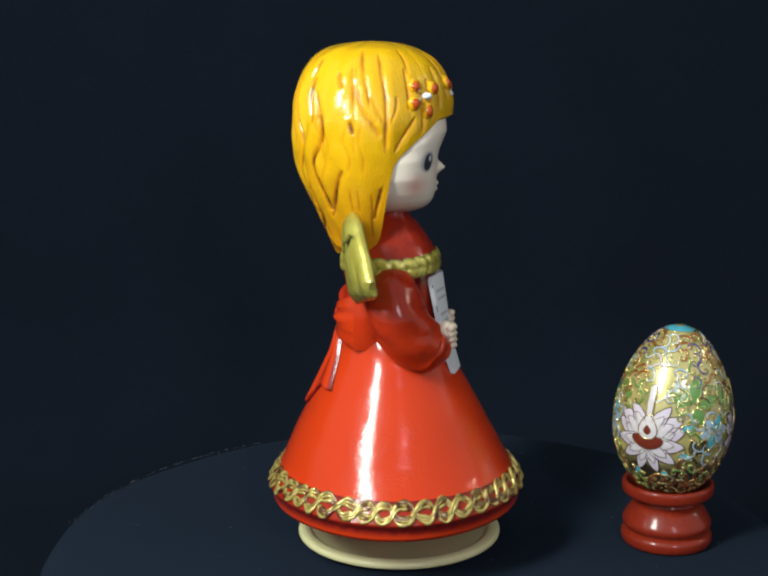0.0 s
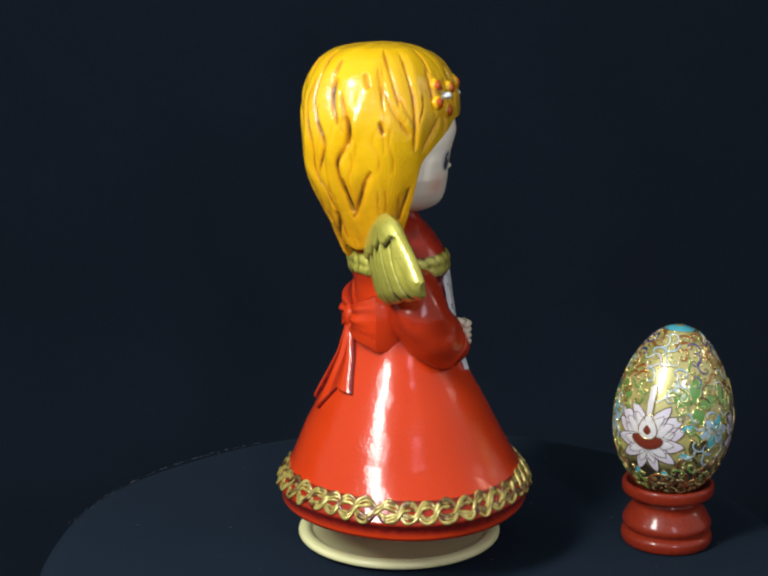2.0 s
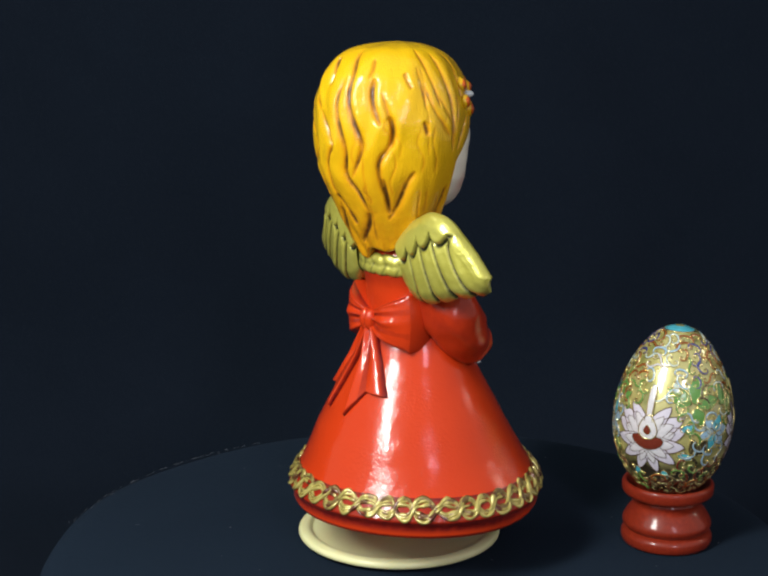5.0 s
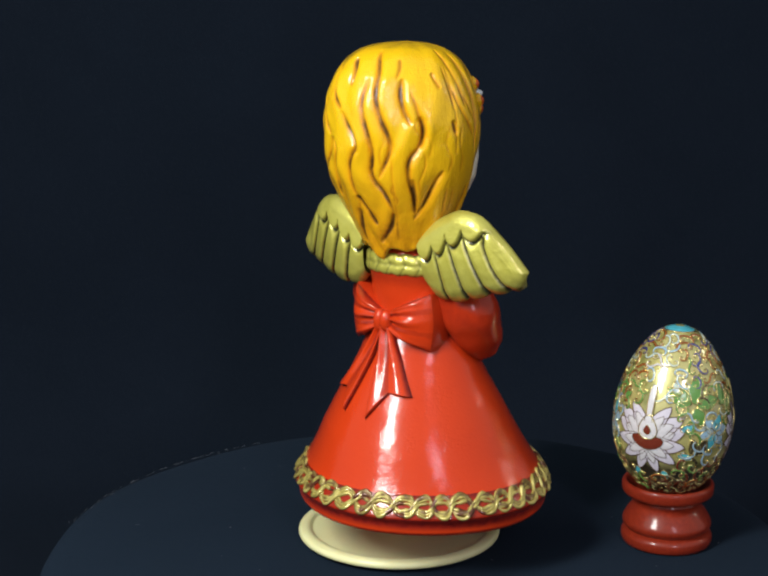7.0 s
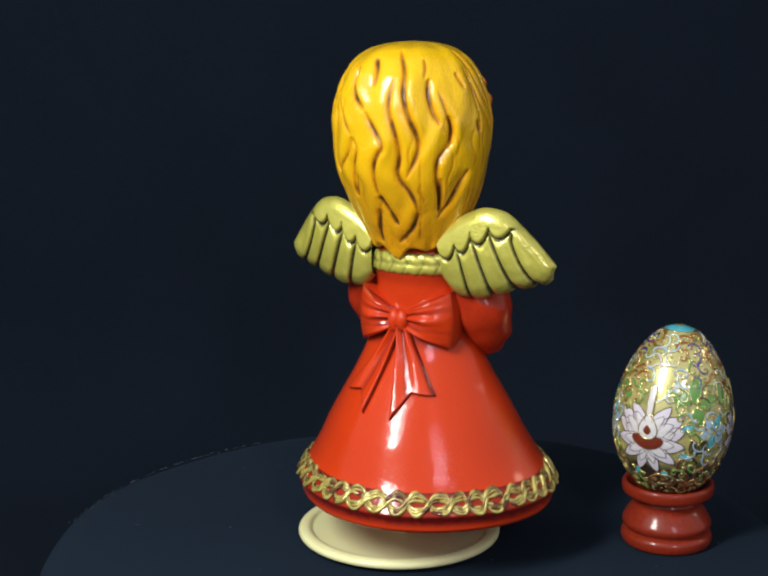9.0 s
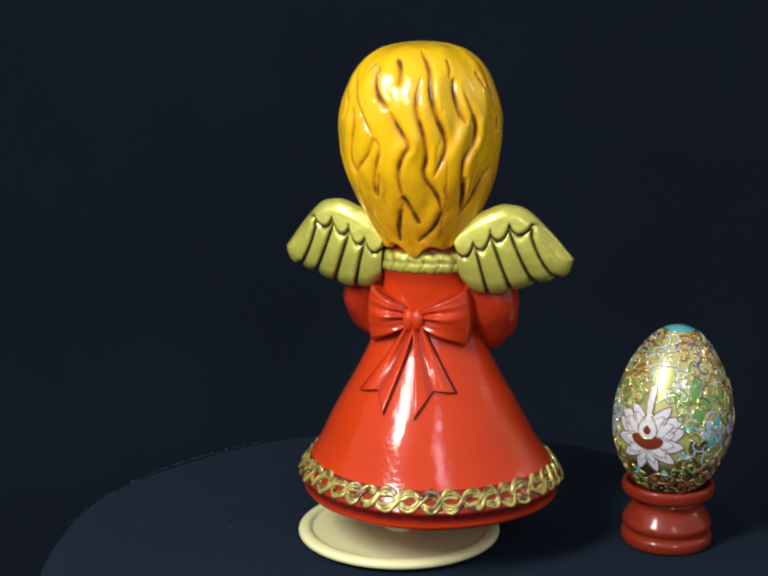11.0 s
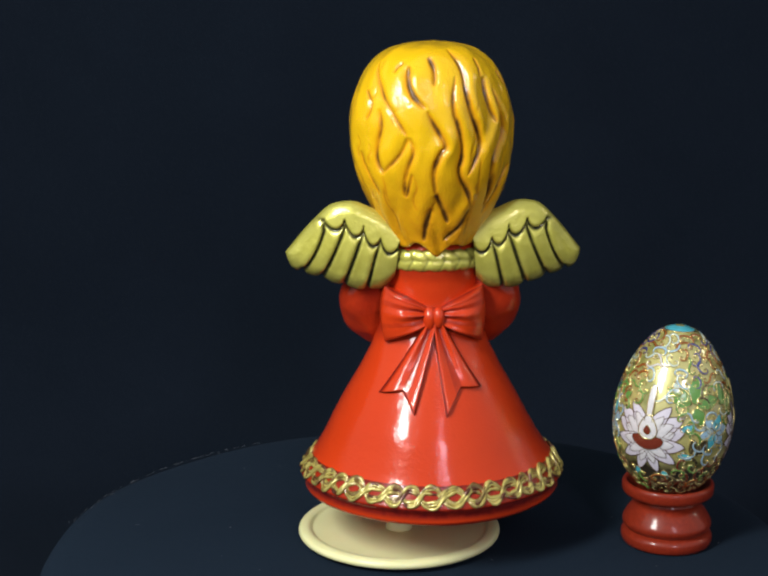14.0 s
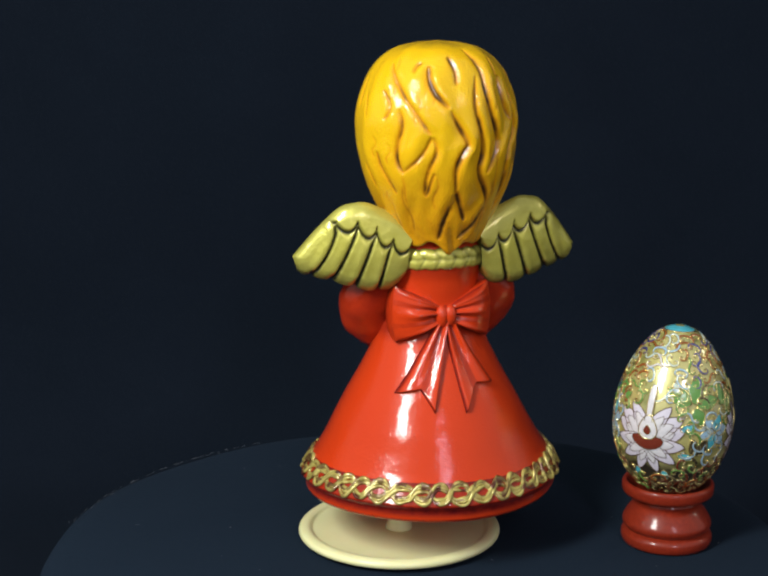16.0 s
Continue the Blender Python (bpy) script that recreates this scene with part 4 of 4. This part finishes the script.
    s.grid(np.stack([X * side, front, Z], -1), 2, 0.25, flip=side < 0)


def add_bow(s):
    def loop(side):
        nu, nv = 40, 40
        u = np.linspace(0, 1, nu)[:, None]
        v = np.linspace(-1, 1, nv)[None, :]
        half = 2.2 + 6.8 * u ** 0.75
        X = 1.5 + 16.5 * u - 1.2 * v * v * u
        Z = 86.8 + 0.2 * u + v * half + 0.8 * u * v
        folds = 1.5 * np.sin(v * 7.5 + 0.8 + 0.6 * u) * (1 - u) ** 0.8 + 0.7 * np.sin(v * 13 + u) * (1 - u)
        puff = np.sqrt(np.clip(1 - np.abs(v) ** 3.5, 0, 1)) * np.sqrt(np.clip(1 - u ** 4, 0, 1))
        base = -17.0 + 3.2 * u * u
        Y = base - (1.5 + 2.8 * np.sin(np.pi * np.clip(u * 0.9, 0, 1))) * puff - folds * puff * 0.7
        Y = Y - 0.55 * np.exp(-((np.abs(v) - 0.86) / 0.09) ** 2) * np.clip(u * 3, 0, 1) * np.clip((1 - u) * 5, 0, 1)
        dent = np.exp(-((v - 0.02) / 0.16) ** 2) * np.clip(1.1 - 1.9 * u, 0, 1)
        Y = Y + 1.6 * dent
        wash_shade = np.clip(1.1 * dent + 0.55 * np.exp(-((np.abs(v) - 0.45) / 0.10) ** 2) * np.clip(0.8 - 1.6 * u, 0, 1) + 0.8 * (1 - np.sqrt(np.clip(1 - np.abs(v) ** 3.5, 0, 1))) ** 1.3 + 0.55 * (np.sin(v * 7.5 + 0.8 + 0.6 * u) < -0.75) * (1 - 0.7 * u), 0, 0.9)
        s.grid(np.stack([X * side - 0.7, Y, Z + 0 * u], -1), 0, wash_shade, flip=side > 0)
        s.grid(np.stack([X * side - 0.7, base + 2.5 + 0 * v, Z + 0 * u], -1), 0, 0.3, flip=side < 0)
        rim = np.stack([X, Y, Z + 0 * u], -1)
        for a, swell in ((rim[:, 0], 0.0), (rim[-1], 0.3), (rim[:, -1], 0.0)):
            k = np.linspace(0, 1, 10)
            wall = np.repeat(a[:, None], 10, 1)
            wall[..., 1] += 8 * k
            wall[..., 0] += swell * np.sin(np.pi * k) * np.sqrt(np.clip(1 - np.linspace(-1, 1, len(a)) ** 2, 0, 1))[:, None]
            s.grid(wall * (side, 1, 1) - (0.7, 0, 0), 0, 0.10 + 0.35 * k[None, :] ** 3 + 0 * wall[..., 0])

    def tail(x_top, inner, outer, notch):
        """A swallow-tailed ribbon end lying on the skirt."""
        nu, nv = 34, 60
        u = np.linspace(0, 1, nu)[:, None]
        v = np.linspace(0, 1, nv)[None, :]
        zend = np.where(u < 0.5, inner[1] + (notch[1] - inner[1]) * u * 2, notch[1] + (outer[1] - notch[1]) * (u - 0.5) * 2)
        xend = np.where(u < 0.5, inner[0] + (notch[0] - inner[0]) * u * 2, notch[0] + (outer[0] - notch[0]) * (u - 0.5) * 2)
        x0 = x_top + (u - 0.5) * 4.0 * np.sign(outer[0])
        X = x0 + (xend - x0) * (0.86 * v + 0.14 * v * v)
        Z = 84.5 + (zend - 84.5) * v
        rim = np.clip(np.minimum(np.minimum(u, 1 - u) * 14, (1 - v) * 40) , 0, 1)
        crease = 0.9 * np.sin(u * 9.4 + 0.5) * (1 - 0.65 * v)
        Y = skirt_back(X, Z) - (0.3 + 1.5 * np.sqrt(rim)) - crease * rim - 1.2 * np.exp(-v * 8)
        wash_shade = np.clip(0.95 * (1 - rim) ** 0.8 + 0.6 * (np.sin(u * 9.4 + 0.5) < -0.7) * (1 - 0.5 * v), 0, 0.95)
        s.grid(np.stack([X, Y, Z], -1), 0, wash_shade, flip=outer[0] > 0)

    for side in (1, -1):
        loop(side)
    tail(0.5, (2.2, 54.6), (15.2, 62.8), (7.8, 63.6))
    tail(-2.0, (-8.6, 55.2), (-20.2, 61.0), (-12.2, 62.6))
    # knot: three folds pinched together
    s.ball((-2.5, -18.6, 86.4), (2.3, 2.3, 4.0), 0, wash_shade=0.05)
    s.ball((0.5, -18.7, 86.6), (2.3, 2.4, 3.8), 0, wash_shade=0.05)
    s.ball((-1.0, -18.0, 86.0), (2.4, 2.4, 4.2), 0, wash_shade=0.5)


FIGURE_OFFSET = (11.8, -1.0, 0.0)  # the figure stands off the spindle's axis


def angel_figurine():
    s = Shell()
    rng = random.Random(4)
    add_skirt(s)
    add_hem_braid(s)
    add_torso(s)
    add_song_sheet(s)
    add_head(s)
    add_hair(s, rng)
    add_flowers(s)
    add_bow(s)
    for side in (1, -1):
        add_arm(s, side)
        add_wing(s, side)
    me = s.mesh("angel_figurine", [RED, ORANGE, GOLD, BRAID, FLESH, WHITE, FACE, YELLOW], FIGURE_OFFSET)
    return tagged(new("angel_figurine", me), "glazed ceramic angel figurine with yellow hair, gold wings, red gown", "figurine")


angel = angel_figurine()


# ---------------------------------------------------------------- motion of the figurine
def motions():
    """The figurine turns slowly on its spindle."""
    turn = [(0.0, -91.1), (1.0, -84.0), (2.0, -76.9), (3.0, -70.0), (4.0, -63.4), (5.25, -54.8), (6.5, -46.4), (7.5, -39.7), (8.5, -33.0),
            (10.0, -22.9), (11.5, -12.9), (12.5, -6.4), (13.5, 0.0), (14.5, 6.6), (15.25, 11.8), (16.0, 17.0)]
    walk(angel, [(t, pose(0, 0, 0, 0, 0, a)) for t, a in turn])


motions()
